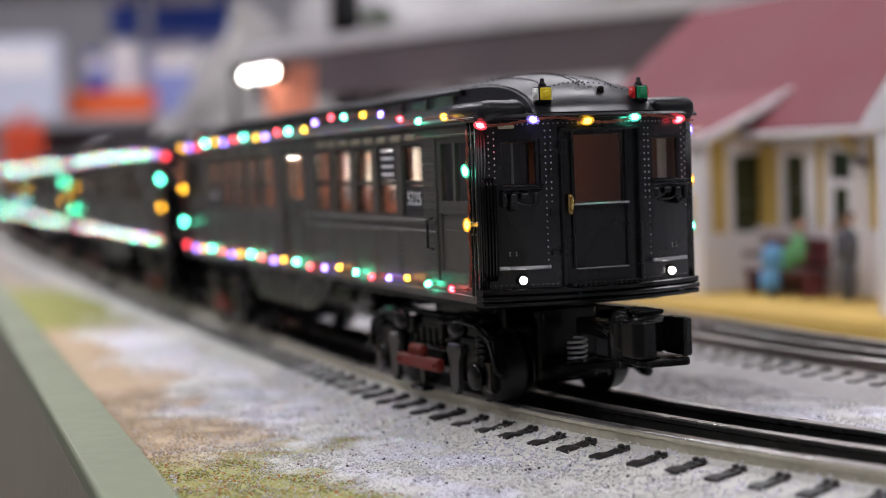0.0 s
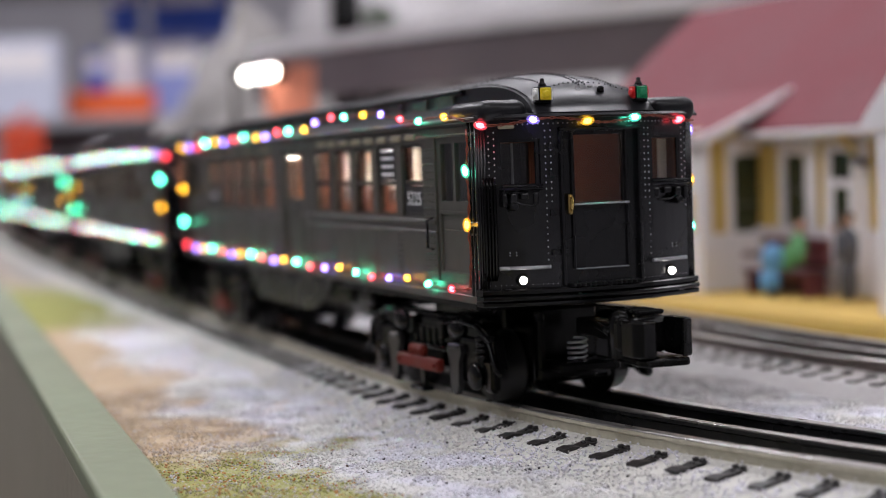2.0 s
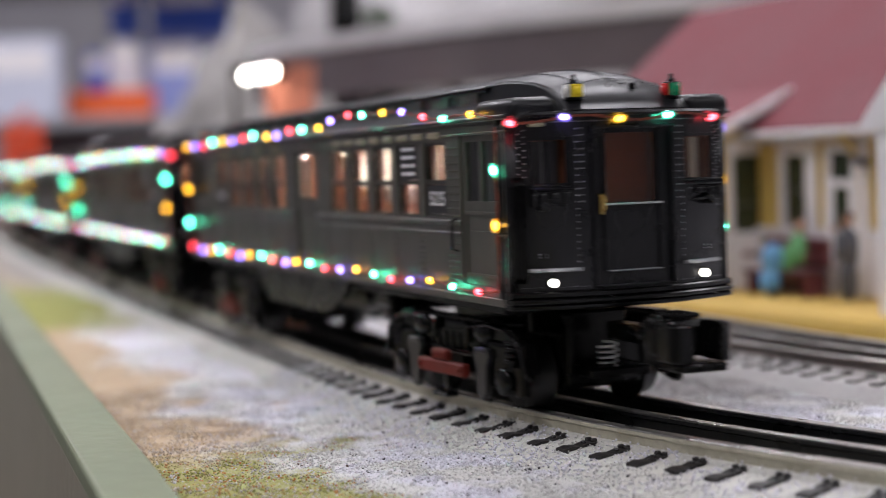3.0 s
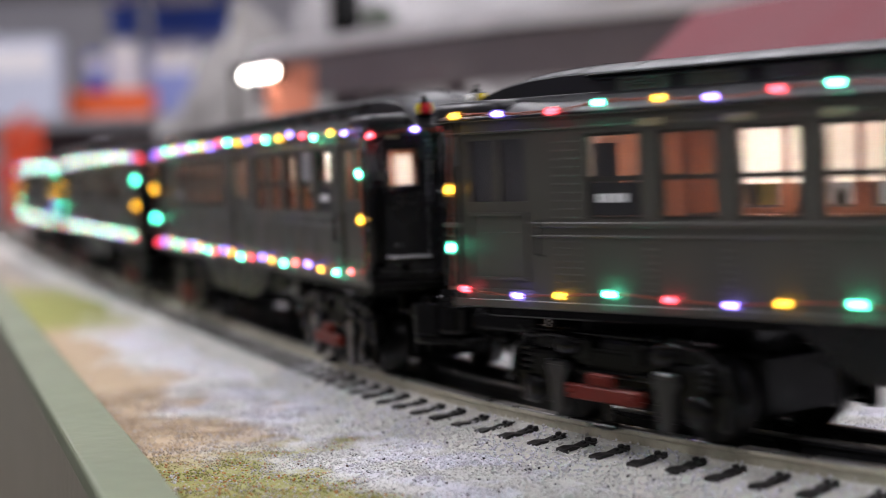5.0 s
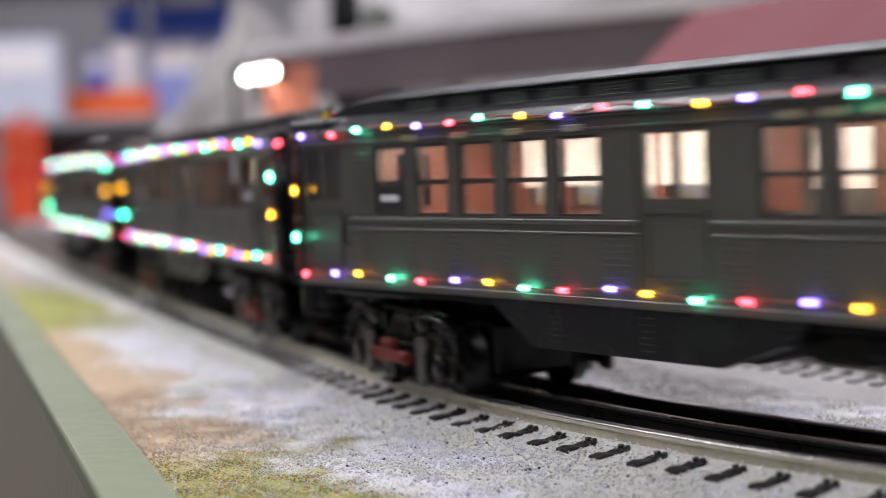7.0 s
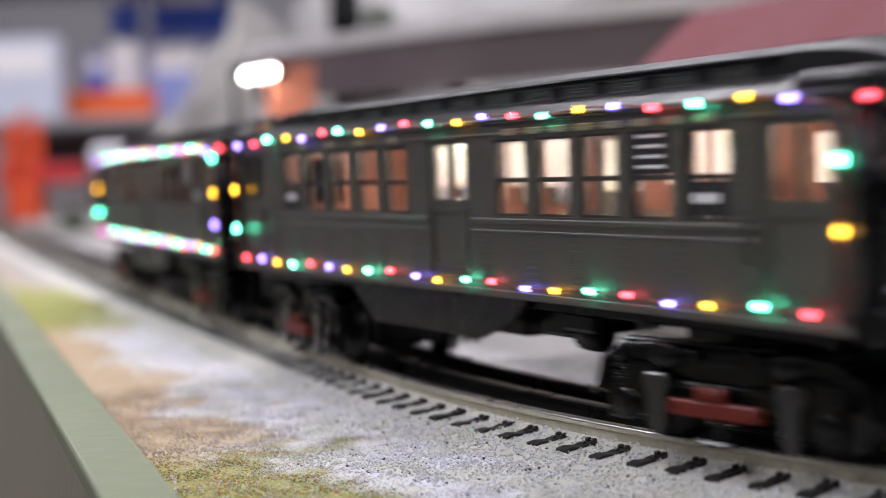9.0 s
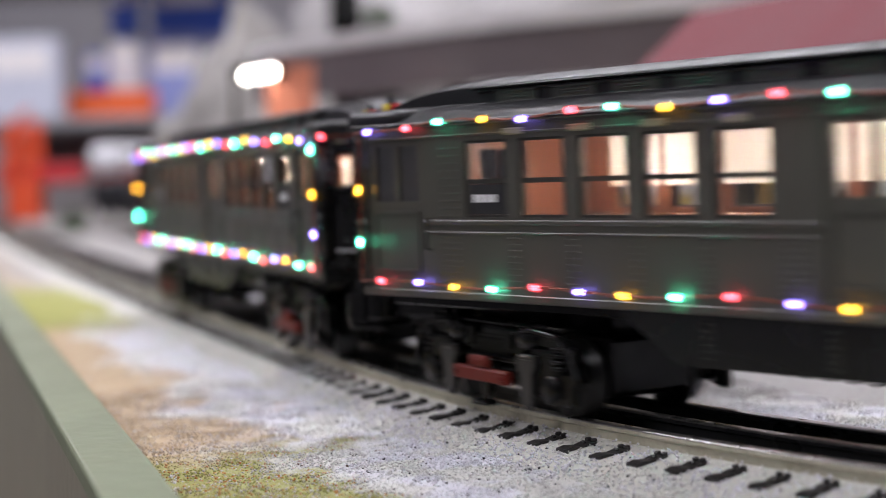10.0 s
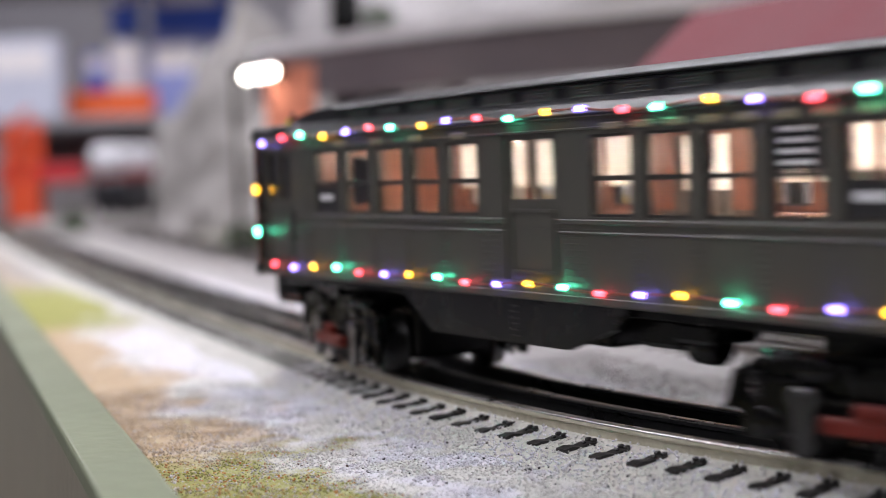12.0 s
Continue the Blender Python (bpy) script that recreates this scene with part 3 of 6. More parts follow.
def make_roof(car):
    xs = [0.122 * (i / 24 * 2 - 1) for i in range(25)]
    ends = [0.122 + 0.041 * (i / 20) ** 0.8 for i in range(1, 21)]
    xs = [-e for e in ends[::-1]] + xs + ends
    hw = HW + 0.0012
    ys = [-hw, -0.0300, -0.0280, -0.0250, -0.0215, -0.0185, -0.01690, -0.0165, -0.0150, -0.0120, -0.0080, -0.004]
    ys = ys + [0.0] + [-y for y in ys[::-1]]
    bm = bmesh.new()
    top = [[bm.verts.new((x * (bow(min(HW, abs(y))) + 0.0016) / 0.163, y, roof_z(x, y))) for y in ys] for x in xs]
    bot = [[bm.verts.new((v.co.x, v.co.y, ZE - 0.0004)) for v in (r[0], r[-1])] for r in top]
    for i in range(len(xs) - 1):
        for j in range(len(ys) - 1):
            f = bm.faces.new((top[i][j], top[i + 1][j], top[i + 1][j + 1], top[i][j + 1]))
            f.smooth = j not in (6, 17)
        bm.faces.new((bot[i][0], bot[i + 1][0], top[i + 1][0], top[i][0]))
        bm.faces.new((top[i][-1], top[i + 1][-1], bot[i + 1][1], bot[i][1]))
        bm.faces.new((bot[i][1], bot[i + 1][1], bot[i + 1][0], bot[i][0]))
    for i in (0, -1):
        bm.faces.new([bot[i][0], *top[i], bot[i][1]])
    roof = part("roof", bm, ROOFBLACK, car, "satin black clerestory roof")
    bm = bmesh.new()
    for s in (-1, 1):
        for x in (-0.1245, -0.11, 0.11, 0.1245):
            y = 0.0
            while y < 0.0160:
                rivet(bm, x * (bow(y) + 0.0016) / 0.163, s * y, roof_z(x, y) + 0.00008, 0.00030)
                y += 0.0015
        for k in range(30):
            x = 0.124 + 0.0011 * k
            for e in (-1, 1):
                rivet(bm, e * x * (bow(0.0156) + 0.0016) / 0.163, s * 0.0156, roof_z(x, 0.0156) + 0.00005, 0.00028)
        for k in range(22):
            x = 0.1255 + 0.0013 * k
            for y in (0.0008, 0.0092):
                for e in (-1, 1):
                    rivet(bm, e * x * (bow(y) + 0.0016) / 0.163, s * y, roof_z(x, y) + 0.00008, 0.00030)
        for k in range(11):
            y = 0.0014 * k
            x = 0.1555 - 0.0045 * math.cos(y / 0.0140 * 1.5)
            for e in (-1, 1):
                rivet(bm, e * x * (bow(y) + 0.0016) / 0.163, s * y, roof_z(x, y) + 0.00008, 0.00030)
        for k in range(60):
            rivet(bm, -0.118 + 0.004 * k, s * 0.0232, roof_z(0, 0.0232), 0.00022)
    tagged(part("rivets", bm, ROOFBLACK, roof), kind="stuff")
    for s in (-1, 1):
        bm = bmesh.new()
        bbox(bm, -0.123, 0.123, s * 0.0160, s * 0.0182, 0.0811, 0.0819, 0.0003, 1)
        part("roof_edge", bm, CHASSIS, roof)
        bm = bmesh.new()
        for a, b in ((0.0768, 0.0775), (0.0803, 0.0811)):
            bbox(bm, -0.122, 0.122, s * 0.0166, s * 0.0174, a, b, 0.0002, 1)
        part("clerestory_rail", bm, ROOFBLACK, roof)
        if "cler" not in CACHE:
            b2 = bmesh.new()
            bbox(b2, 0, 0.0142, -0.00015, 0.00015, 0.0772, 0.0806, 0.0001, 1)
            for q in ((0, 0.0142, 0.0772, 0.0778), (0, 0.0142, 0.0800, 0.0806), (0, 0.0009, 0.0778, 0.0800), (0.0133, 0.0142, 0.0778, 0.0800), (0.0034, 0.0108, 0.0786, 0.0789), (0.0034, 0.0108, 0.0792, 0.0795)):
                bbox(b2, q[0], q[1], -0.0005, 0.0005, q[2], q[3], 0.0001, 1)
            CACHE["cler"] = mesh_of("clerestory_window", b2, mat("grey_green_clerestory", (0.045, 0.048, 0.043), 0.4, grain=900))
        for i in range(12):
            again("clerestory_window", CACHE["cler"], roof, pose(-0.1145 + 0.0197 * i, s * 0.01695, 0))
    for e in (-1, 1):
        bm = bmesh.new()
        lathe(bm, [(0, 0.0009), (0.0012, 0.0009), (0.0016, 0.0005)], 10, pose(e * 0.1610, e * 0.0032, roof_z(0.1562, 0.0032) - 0.0004, 0, -90))
        part("roof_vent", bm, CHASSIS, roof)
        bm = bmesh.new()
        rows = []
        for i in range(25):
            y = -0.0300 + 0.0600 * i / 24
            x = bow(min(HW, abs(y))) + 0.0019
            rows.append([bm.verts.new((e * a, y, z)) for a, z in ((x - 0.003, 0.0724), (x, 0.0724), (x + 0.0005, 0.0729), (x, 0.0735), (x - 0.003, 0.0738))])
        for a, b in zip(rows, rows[1:]):
            for j in range(5):
                bm.faces.new((a[j], b[j], b[(j + 1) % 5], a[(j + 1) % 5]))
        bm.faces.new(rows[0])
        bm.faces.new(rows[-1][::-1])
        part("eave_moulding", bm, ROOFBLACK, roof)
    # rounded ends of the lower roof beside the clerestory
    for e in (-1, 1):
        for s in (-1, 1):
            bm = bmesh.new()
            bbox(bm, e * 0.1400, e * 0.1628, s * 0.0171, s * 0.0297, 0.0712, 0.0772, 0.0026, 5, None, True)
            part("roof_cap", bm, ROOFBLACK, roof)


def make_chassis(car):
    bm = bmesh.new()
    bbox(bm, -0.148, 0.148, -0.0262, 0.0262, 0.0255, 0.0295, 0.0004, 1)
    fr = part("underframe", bm, CHASSIS, car)
    for s in (-1, 1):
        bm = bmesh.new()
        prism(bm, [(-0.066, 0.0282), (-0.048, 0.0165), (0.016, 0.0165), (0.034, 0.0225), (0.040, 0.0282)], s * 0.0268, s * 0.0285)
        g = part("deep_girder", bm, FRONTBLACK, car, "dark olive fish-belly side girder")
        bm = bmesh.new()
        for x in (-0.040, -0.008):
            for dx in (0, 0.002):
                for k in range(6):
                    rivet(bm, x + dx, s * 0.0286, 0.0185 + 0.0015 * k)
        tagged(part("rivets", bm, OLIVE, g), kind="stuff")
    for name, a in (("battery_box", (0.036, 0.050, -0.022, -0.004, 0.0185, 0.0258)), ("resistor_box", (0.050, 0.063, -0.024, -0.010, 0.0205, 0.0258)), ("compressor", (-0.030, 0.012, -0.012, 0.014, 0.0150, 0.0258)),
                    ("switch_box", (-0.062, -0.048, -0.020, 0.010, 0.0180, 0.0258)), ("air_tank", (0.022, 0.034, -0.008, 0.018, 0.0165, 0.0258)), ("motor_casing", (0.083, 0.131, -0.012, 0.012, 0.0075, 0.0250)), ("motor_casing", (-0.131, -0.083, -0.012, 0.012, 0.0075, 0.0250))):
        bm = bmesh.new()
        bbox(bm, *a, 0.0012, 2)
        part(name, bm, CHASSIS, car)
    bm = bmesh.new()
    lathe(bm, [(0.052, 0.003), (0.053, 0.0042), (0.060, 0.0042), (0.061, 0.003)], 14, pose(0, -0.019, 0.0200))
    part("brake_cylinder", bm, CHASSIS, car)
    for e in (-1, 1):
        m = pose(0, 0, 0, 0, 0, 0 if e > 0 else 180)
        fwd = m @ pose(0.0388, 0.0004, 0.0027) @ Matrix.Diagonal((0.86, 0.88, 0.86, 1))
        # a knuckle coupler on a drawbar: a C-shaped hook seen in plan, with a pin and a lower jaw
        bm = bmesh.new()
        bbox(bm, 0.134, 0.1620, -0.0030, 0.0030, 0.0185, 0.0235, 0.0008, 2, fwd)
        c = part("coupler", bm, CHASSIS, car, "large black knuckle coupler")

        def cast(name, plan, z0, z1, r):
            t = bmesh.new()
            lo, hi = [[t.verts.new((x, y, z)) for x, y in plan] for z in (z0, z1)]
            t.faces.new(lo[::-1])
            t.faces.new(hi)
            for i in range(len(plan)):
                j = (i + 1) % len(plan)
                t.faces.new((lo[i], lo[j], hi[j], hi[i]))
            bmesh.ops.bevel(t, geom=t.edges[:], offset=r, segments=2, affect="EDGES", profile=0.5)
            bm = bmesh.new()
            pour(bm, t, fwd)
            part(name, bm, CHASSIS, c)
        cast("coupler_head", [(0.1600, -0.0040), (0.1625, -0.0076), (0.1700, -0.0078), (0.1712, -0.0030), (0.1712, 0.0060), (0.1690, 0.0080), (0.1625, 0.0072), (0.1600, 0.0040)], 0.0165, 0.0262, 0.0016)
        cast("knuckle", [(0.1700, -0.0076), (0.1770, -0.0078), (0.1802, -0.0062), (0.1806, -0.0030), (0.1780, -0.0012), (0.1752, -0.0018), (0.1740, -0.0040), (0.1700, -0.0046)], 0.0160, 0.0258, 0.0006)
        cast("guard_arm", [(0.1700, 0.0052), (0.1790, 0.0060), (0.1808, 0.0046), (0.1816, 0.0054), (0.1806, 0.0078), (0.1780, 0.0086), (0.1700, 0.0080)], 0.0162, 0.0262, 0.0005)
        cast("lower_jaw", [(0.1620, -0.0050), (0.1770, -0.0064), (0.1800, -0.0050), (0.1806, 0.0070), (0.1780, 0.0082), (0.1620, 0.0060)], 0.0136, 0.0158, 0.0006)
        bm = bmesh.new()
        lathe(bm, [(0.0, 0.0034), (0.0112, 0.0034), (0.0124, 0.0026), (0.0130, 0.0010)], 18, fwd @ pose(0.1650, -0.0046, 0.0150, 0, -90))
        part("coupler_pin", bm, CHASSIS, c)
        bm = bmesh.new()
        tube(bm, [fwd @ Vector(q) for q in ((0.1500, -0.0046, 0.0228), (0.1580, -0.0060, 0.0222), (0.1630, -0.0068, 0.0214))], 0.0009, 8)
        part("release_arm", bm, CHASSIS, c)
        for i in range(3):
            bm = bmesh.new()
            bbox(bm, 0.1625 + 0.004 * i, 0.1652 + 0.004 * i, -0.004, 0.004, 0.0270, 0.0283, 0.0004, 1, fwd)
            part("coupler_lug", bm, CHASSIS, c)
        bm = bmesh.new()
        tube(bm, [m @ Vector((0.1545 + 0.0024 * math.cos(k * 0.6), -0.0020 + 0.0024 * math.sin(k * 0.6), 0.0118 + 0.000125 * k)) for k in range(48)], 0.00032, 5)
        part("coupler_spring", bm, SILVER, c, "bright coil spring")
        for nm, q, r in (("drawbar_bracket", (0.1425, 0.1455, -0.0085, 0.0085, 0.0060, 0.0250), 0.0008), ("drawbar_plate", (0.1450, 0.1580, -0.0085, 0.0085, 0.0095, 0.0120), 0.0006), ("drawbar_post", (0.1470, 0.1500, -0.0105, -0.0085, 0.0095, 0.0250), 0.0006)):
            bm = bmesh.new()
            bbox(bm, *q, r, 1, m)
            part(nm, bm, CHASSIS, car)


def make_truck(car, x):
    if "truck" not in CACHE:
        bm = bmesh.new()
        bbox(bm, -0.0060, 0.0060, -0.0240, 0.0240, 0.0130, 0.0215, 0.0012, 2)
        bbox(bm, -0.0340, 0.0340, -0.0122, 0.0122, 0.0048, 0.0198, 0.0015, 2)
        CACHE["truck"] = mesh_of("truck", bm, CHASSIS)
        bm = bmesh.new()
        arch = [(-0.0385, 0.0105), (-0.0365, 0.0180), (-0.0290, 0.0208), (-0.0180, 0.0212), (-0.0100, 0.0190), (0.0100, 0.0190), (0.0180, 0.0212), (0.0290, 0.0208), (0.0365, 0.0180), (0.0385, 0.0105),
                (0.0350, 0.0095), (0.0335, 0.0155), (0.0270, 0.0178), (0.0190, 0.0180), (0.0120, 0.0150), (-0.0120, 0.0150), (-0.0190, 0.0180), (-0.0270, 0.0178), (-0.0335, 0.0155), (-0.0350, 0.0095)]
        prism(bm, arch, -0.0012, 0.0012)
        for sx in (-1, 1):
            bbox(bm, sx * 0.0185, sx * 0.0300, -0.0022, 0.0022, 0.0055, 0.0176, 0.0012, 2)
            bbox(bm, sx * 0.0305, sx * 0.0350, -0.0016, 0.0012, 0.0040, 0.0125, 0.0008, 1)
        bbox(bm, -0.0140, 0.0140, -0.0015, 0.0015, 0.0125, 0.0140, 0.0004, 1)
        for k in range(5):
            bbox(bm, -0.0085 + 0.0037 * k, -0.0065 + 0.0037 * k, -0.0018, 0.0018, 0.0140, 0.0185, 0.0005, 1)
        for sx in (-1, 1):
            tube(bm, [(sx * 0.0105, -0.0020, 0.0202), (sx * 0.0200, -0.0024, 0.0216), (sx * 0.0290, -0.0024, 0.0208), (sx * 0.0350, -0.0022, 0.0172), (sx * 0.0372, -0.0018, 0.0110), (sx * 0.0392, -0.0016, 0.0092)], 0.0007, 6)
            ellipsoid(bm, (sx * 0.0165, -0.0014, 0.0192), 0.0048, 0.0016, 0.0030, 12, 8)
            lathe(bm, [(-0.0002, 0.0036), (0.0012, 0.0036), (0.0016, 0.0026), (0.0018, 0.0010)], 16, pose(sx * 0.0275, -0.0016, 0.0078, 0, 0, -90))
            for k in range(4):
                lathe(bm, [(0.0004 * k, 0.0022), (0.0004 * k + 0.0009, 0.0022)], 10, pose(sx * 0.0300, -0.0010, 0.0128 + 0.0011 * k, 0, -90))
            bbox(bm, sx * 0.0075, sx * 0.0100, -0.0024, 0.0010, 0.0160, 0.0212, 0.0005, 1)
        bbox(bm, -0.0300, 0.0300, -0.0010, 0.0030, 0.0214, 0.0226, 0.0004, 1)
        CACHE["frame"] = mesh_of("side_frame", bm, CHASSIS)
        bm = bmesh.new()
        prism(bm, [(-0.0030, 0.0155), (0.0034, 0.0155), (0.0040, 0.0135), (0.0026, 0.0110), (0.0022, 0.0045), (0.0008, 0.0022), (-0.0010, 0.0026), (-0.0020, 0.0045), (-0.0026, 0.0110), (-0.0038, 0.0135)], -0.0009, 0.0007)
        bbox(bm, -0.0026, 0.0026, -0.0012, 0.0012, 0.0142, 0.0156, 0.0004, 1)
        CACHE["hanger"] = mesh_of("brake_hanger", bm, mat("glossy_grey_black_casting", (0.016, 0.016, 0.017), 0.30, grain=900))
        bm = bmesh.new()
        bbox(bm, -0.0130, 0.0118, -0.0012, 0.0012, 0.0074, 0.0108, 0.0004, 1)
        bbox(bm, -0.0056, 0.0024, -0.0010, 0.0010, 0.0108, 0.0138, 0.0004, 1)
        for q in (-0.0044, -0.0018, 0.0006):
            bbox(bm, q, q + 0.0014, -0.0016, -0.0009, 0.0114, 0.0132, 0.0003, 1)
        CACHE["beam"] = mesh_of("shoe_beam", bm, REDBEAM)
        bm = bmesh.new()
        lathe(bm, [(0, 0.0007), (0.0006, 0.0006), (0.0008, 0.0003)], 8, pose(0, 0, 0, 0, 0, -90))
        CACHE["bolts"] = mesh_of("bolt", bm, REDBEAM)
        bm = bmesh.new()
        bbox(bm, -0.0040, 0.0040, -0.0012, 0.0026, 0.0016, 0.0028, 0.0004, 1)
        bbox(bm, -0.0015, 0.0015, -0.0006, 0.0006, 0.0025, 0.0075, 0.0003, 1)
        CACHE["shoe"] = mesh_of("contact_shoe", bm, CHASSIS)
        bm = bmesh.new()
        lathe(bm, [(-0.0200, 0.0015), (-0.0190, 0.0015), (-0.0186, 0.0084), (-0.0142, 0.0088), (-0.0140, 0.0100), (-0.0132, 0.0100), (-0.0130, 0.0050), (-0.0120, 0.0018), (0.0120, 0.0018), (0.0130, 0.0050), (0.0132, 0.0100), (0.0140, 0.0100), (0.0142, 0.0088), (0.0186, 0.0084), (0.0190, 0.0015), (0.0200, 0.0015)], 28, pose(0, 0, 0, 0, 0, 90))
        for s in (-1, 1):
            for k in range(6):
                a = math.tau * k / 6
                bbox(bm, 0.0045 * math.cos(a) - 0.0008, 0.0045 * math.cos(a) + 0.0008, s * 0.0184, s * 0.0192, 0.0045 * math.sin(a) - 0.0008, 0.0045 * math.sin(a) + 0.0008, 0.0003, 1)
        CACHE["wheels"] = mesh_of("wheelset", bm, STEEL)
    t = again("truck", CACHE["truck"], car, pose(x, 0, 0), "black moulded four-wheel truck")
    for s in (-1, 1):
        again("side_frame", CACHE["frame"], t, pose(0, s * 0.0232, 0, 0, 0, 0 if s < 0 else 180))
        for sx in (-1, 1):
            again("brake_hanger", CACHE["hanger"], t, pose(sx * 0.0182, s * 0.0258, 0))
        again("shoe_beam", CACHE["beam"], t, pose(0, s * 0.0272, 0, 0, 0, 0 if s < 0 else 180), "red-brown contact shoe beam")
        for x0 in (-0.0114, 0.0102):
            again("bolt", CACHE["bolts"], t, pose(x0, s * 0.0284, 0.0092, 0, 0, 0 if s < 0 else 180))
        again("contact_shoe", CACHE["shoe"], t, pose(0, s * 0.0265, 0, 0, 0, 0 if s > 0 else 180))
    return t, [again("wheelset", CACHE["wheels"], t, pose(sx * 0.0235, 0, 0.0088)) for sx in (1, -1)]


def make_interior(car):
    bm = bmesh.new()
    bbox(bm, -0.150, 0.150, -0.0262, 0.0262, 0.0296, 0.0320, 0.0004, 1)
    part("car_floor", bm, INTERIOR, car)
    bm = bmesh.new()
    bbox(bm, -0.150, 0.150, -0.0262, 0.0262, 0.0704, 0.0716, 0.0004, 1)
    part("car_ceiling", bm, mat("cream_car_ceiling", (0.62, 0.54, 0.42), 0.5, grain=500), car)
    for x in (-0.1275, 0.1275):
        bm = bmesh.new()
        holed(bm, [-0.0262, -0.0125, -0.0010, 0.0262], [0.0320, 0.0500, 0.0660, 0.0703], lambda y, z: 0.0500 < z < 0.0660 and -0.0125 < y < -0.0010, 0, -0.001)
        for v in bm.verts:
            v.co = (x + v.co.y, v.co.x, v.co.z)
        part("bulkhead", bm, INTERIOR, car)
    # Added black sheet: stands in for the darkness behind the rear door's panes.
    bm = bmesh.new()
    bbox(bm, -0.1545, -0.1300, -0.0262, -0.0256, 0.0500, 0.0700, 0.0002, 1)
    part("door_blank", bm, SIGNBLACK, car, "black panel added to darken the rear door's panes")
    if "seat" not in CACHE:
        bm = bmesh.new()
        bbox(bm, 0, 0.094, -0.0042, 0.0042, 0.0320, 0.0400, 0.0010, 2)
        bbox(bm, 0, 0.094, 0.0030, 0.0046, 0.0390, 0.0475, 0.0008, 2)
        CACHE["seat"] = mesh_of("bench_seat", bm, INTERIOR)
        bm = bmesh.new()
        ellipsoid(bm, (0, 0, 0), 0.0026, 0.0026, 0.0013)
        CACHE["lamp"] = mesh_of("ceiling_lamp", bm, WARMGLOW)
    for s in (-1, 1):
        for x in (0.028, -0.118):
            again("bench_seat", CACHE["seat"], car, pose(x, 0.0205, 0) if s > 0 else pose(x + 0.094, -0.0205, 0, 0, 0, 180))
    for x in (-0.101, -0.048, 0.010, 0.062, 0.108):
        again("ceiling_lamp", CACHE["lamp"], car, pose(x, 0.002, 0.0698), "warm glowing lamp")
    again("vestibule_lamp", CACHE["lamp"], car, pose(0.1440, -0.0160, 0.0695) @ Matrix.Scale(0.60, 4), "warm glowing lamp")


def plate(car, u, y, z0, z1, w, rows, label):
    """A black plate behind the glass with white marks that cannot be read."""
    bm = bmesh.new()
    box(bm, u, u + w, y + 0.0003, y + 0.0006, z0, z1)
    p = part("window_plate", bm, SIGNBLACK, car, label)
    for za, zb, cuts in rows:
        x = u + 0.14 * w
        for c in cuts:
            bm = bmesh.new()
            box(bm, x, x + c * w, y + 0.00005, y + 0.00025, za, zb)
            part("white_mark", bm, WHITEINK, p)
            x += c * w + 0.035 * w


def make_car():
    car = thing("subway_car", "dark olive and black model subway car with warmly lit windows", "model train", "cars of the model train")
    for s in (-1, 1):
        side_wall(car, s)
    end_wall(car, Matrix())
    end_wall(car, pose(0, 0, 0, 0, 0, 180))
    make_roof(car)
    make_chassis(car)
    make_interior(car)
    y = -HW + 0.0002
    a = WIN[3][0]
    plate(car, a + 0.001, y, 0.0586, 0.0672, 0.0132, [(0.0664 - 0.0022 * k, 0.0671 - 0.0022 * k, (0.72,)) for k in range(4)], "black destination plate with white lines")
    a = WIN[9][0]
    plate(car, a + 0.001, y, 0.0496, 0.0570, 0.0132, [(0.0526, 0.0545, (0.13, 0.13, 0.13, 0.13))], "black number plate")
    return car


def marker(car, x, y, front, side):
    """A roof marker lamp with a coloured lens on its front and one on each side."""
    z = roof_z(abs(x) * 0.163 / (bow(y) + 0.0016), y) - 0.0004
    bm = bmesh.new()
    bbox(bm, x - 0.0017, x + 0.0017, y - 0.0017, y + 0.0017, z + 0.0006, z + 0.0042, 0.0004, 2)
    bbox(bm, x - 0.0008, x + 0.0008, y - 0.0022, y + 0.0022, z, z + 0.0010, 0.0003, 1)
    lathe(bm, [(0, 0.0011), (0.0008, 0.0009), (0.0012, 0.0005), (0.0018, 0.0006), (0.0021, 0.0003)], 10, pose(x, y, z + 0.0041, 0, -90, 0))
    m = part("marker_lamp", bm, CHASSIS, car, "small black roof marker lamp")
    for col, place in ((front, pose(x + 0.0017, y, z + 0.0024)), (side, pose(x, y - 0.0017, z + 0.0024, 0, 0, -90)), (side, pose(x, y + 0.0017, z + 0.0024, 0, 0, 90)), (front, pose(x - 0.0017, y, z + 0.0024, 0, 0, 180))):
        bm = bmesh.new()
        bbox(bm, -0.0001, 0.0003, -0.0015, 0.0015, -0.0015, 0.0015, 0.0002, 1)
        lathe(bm, [(0.0002, 0.0011), (0.0006, 0.0010), (0.0009, 0.0006)], 12)
        part("lens", bm, MARK[col], m, col + " lens", place)


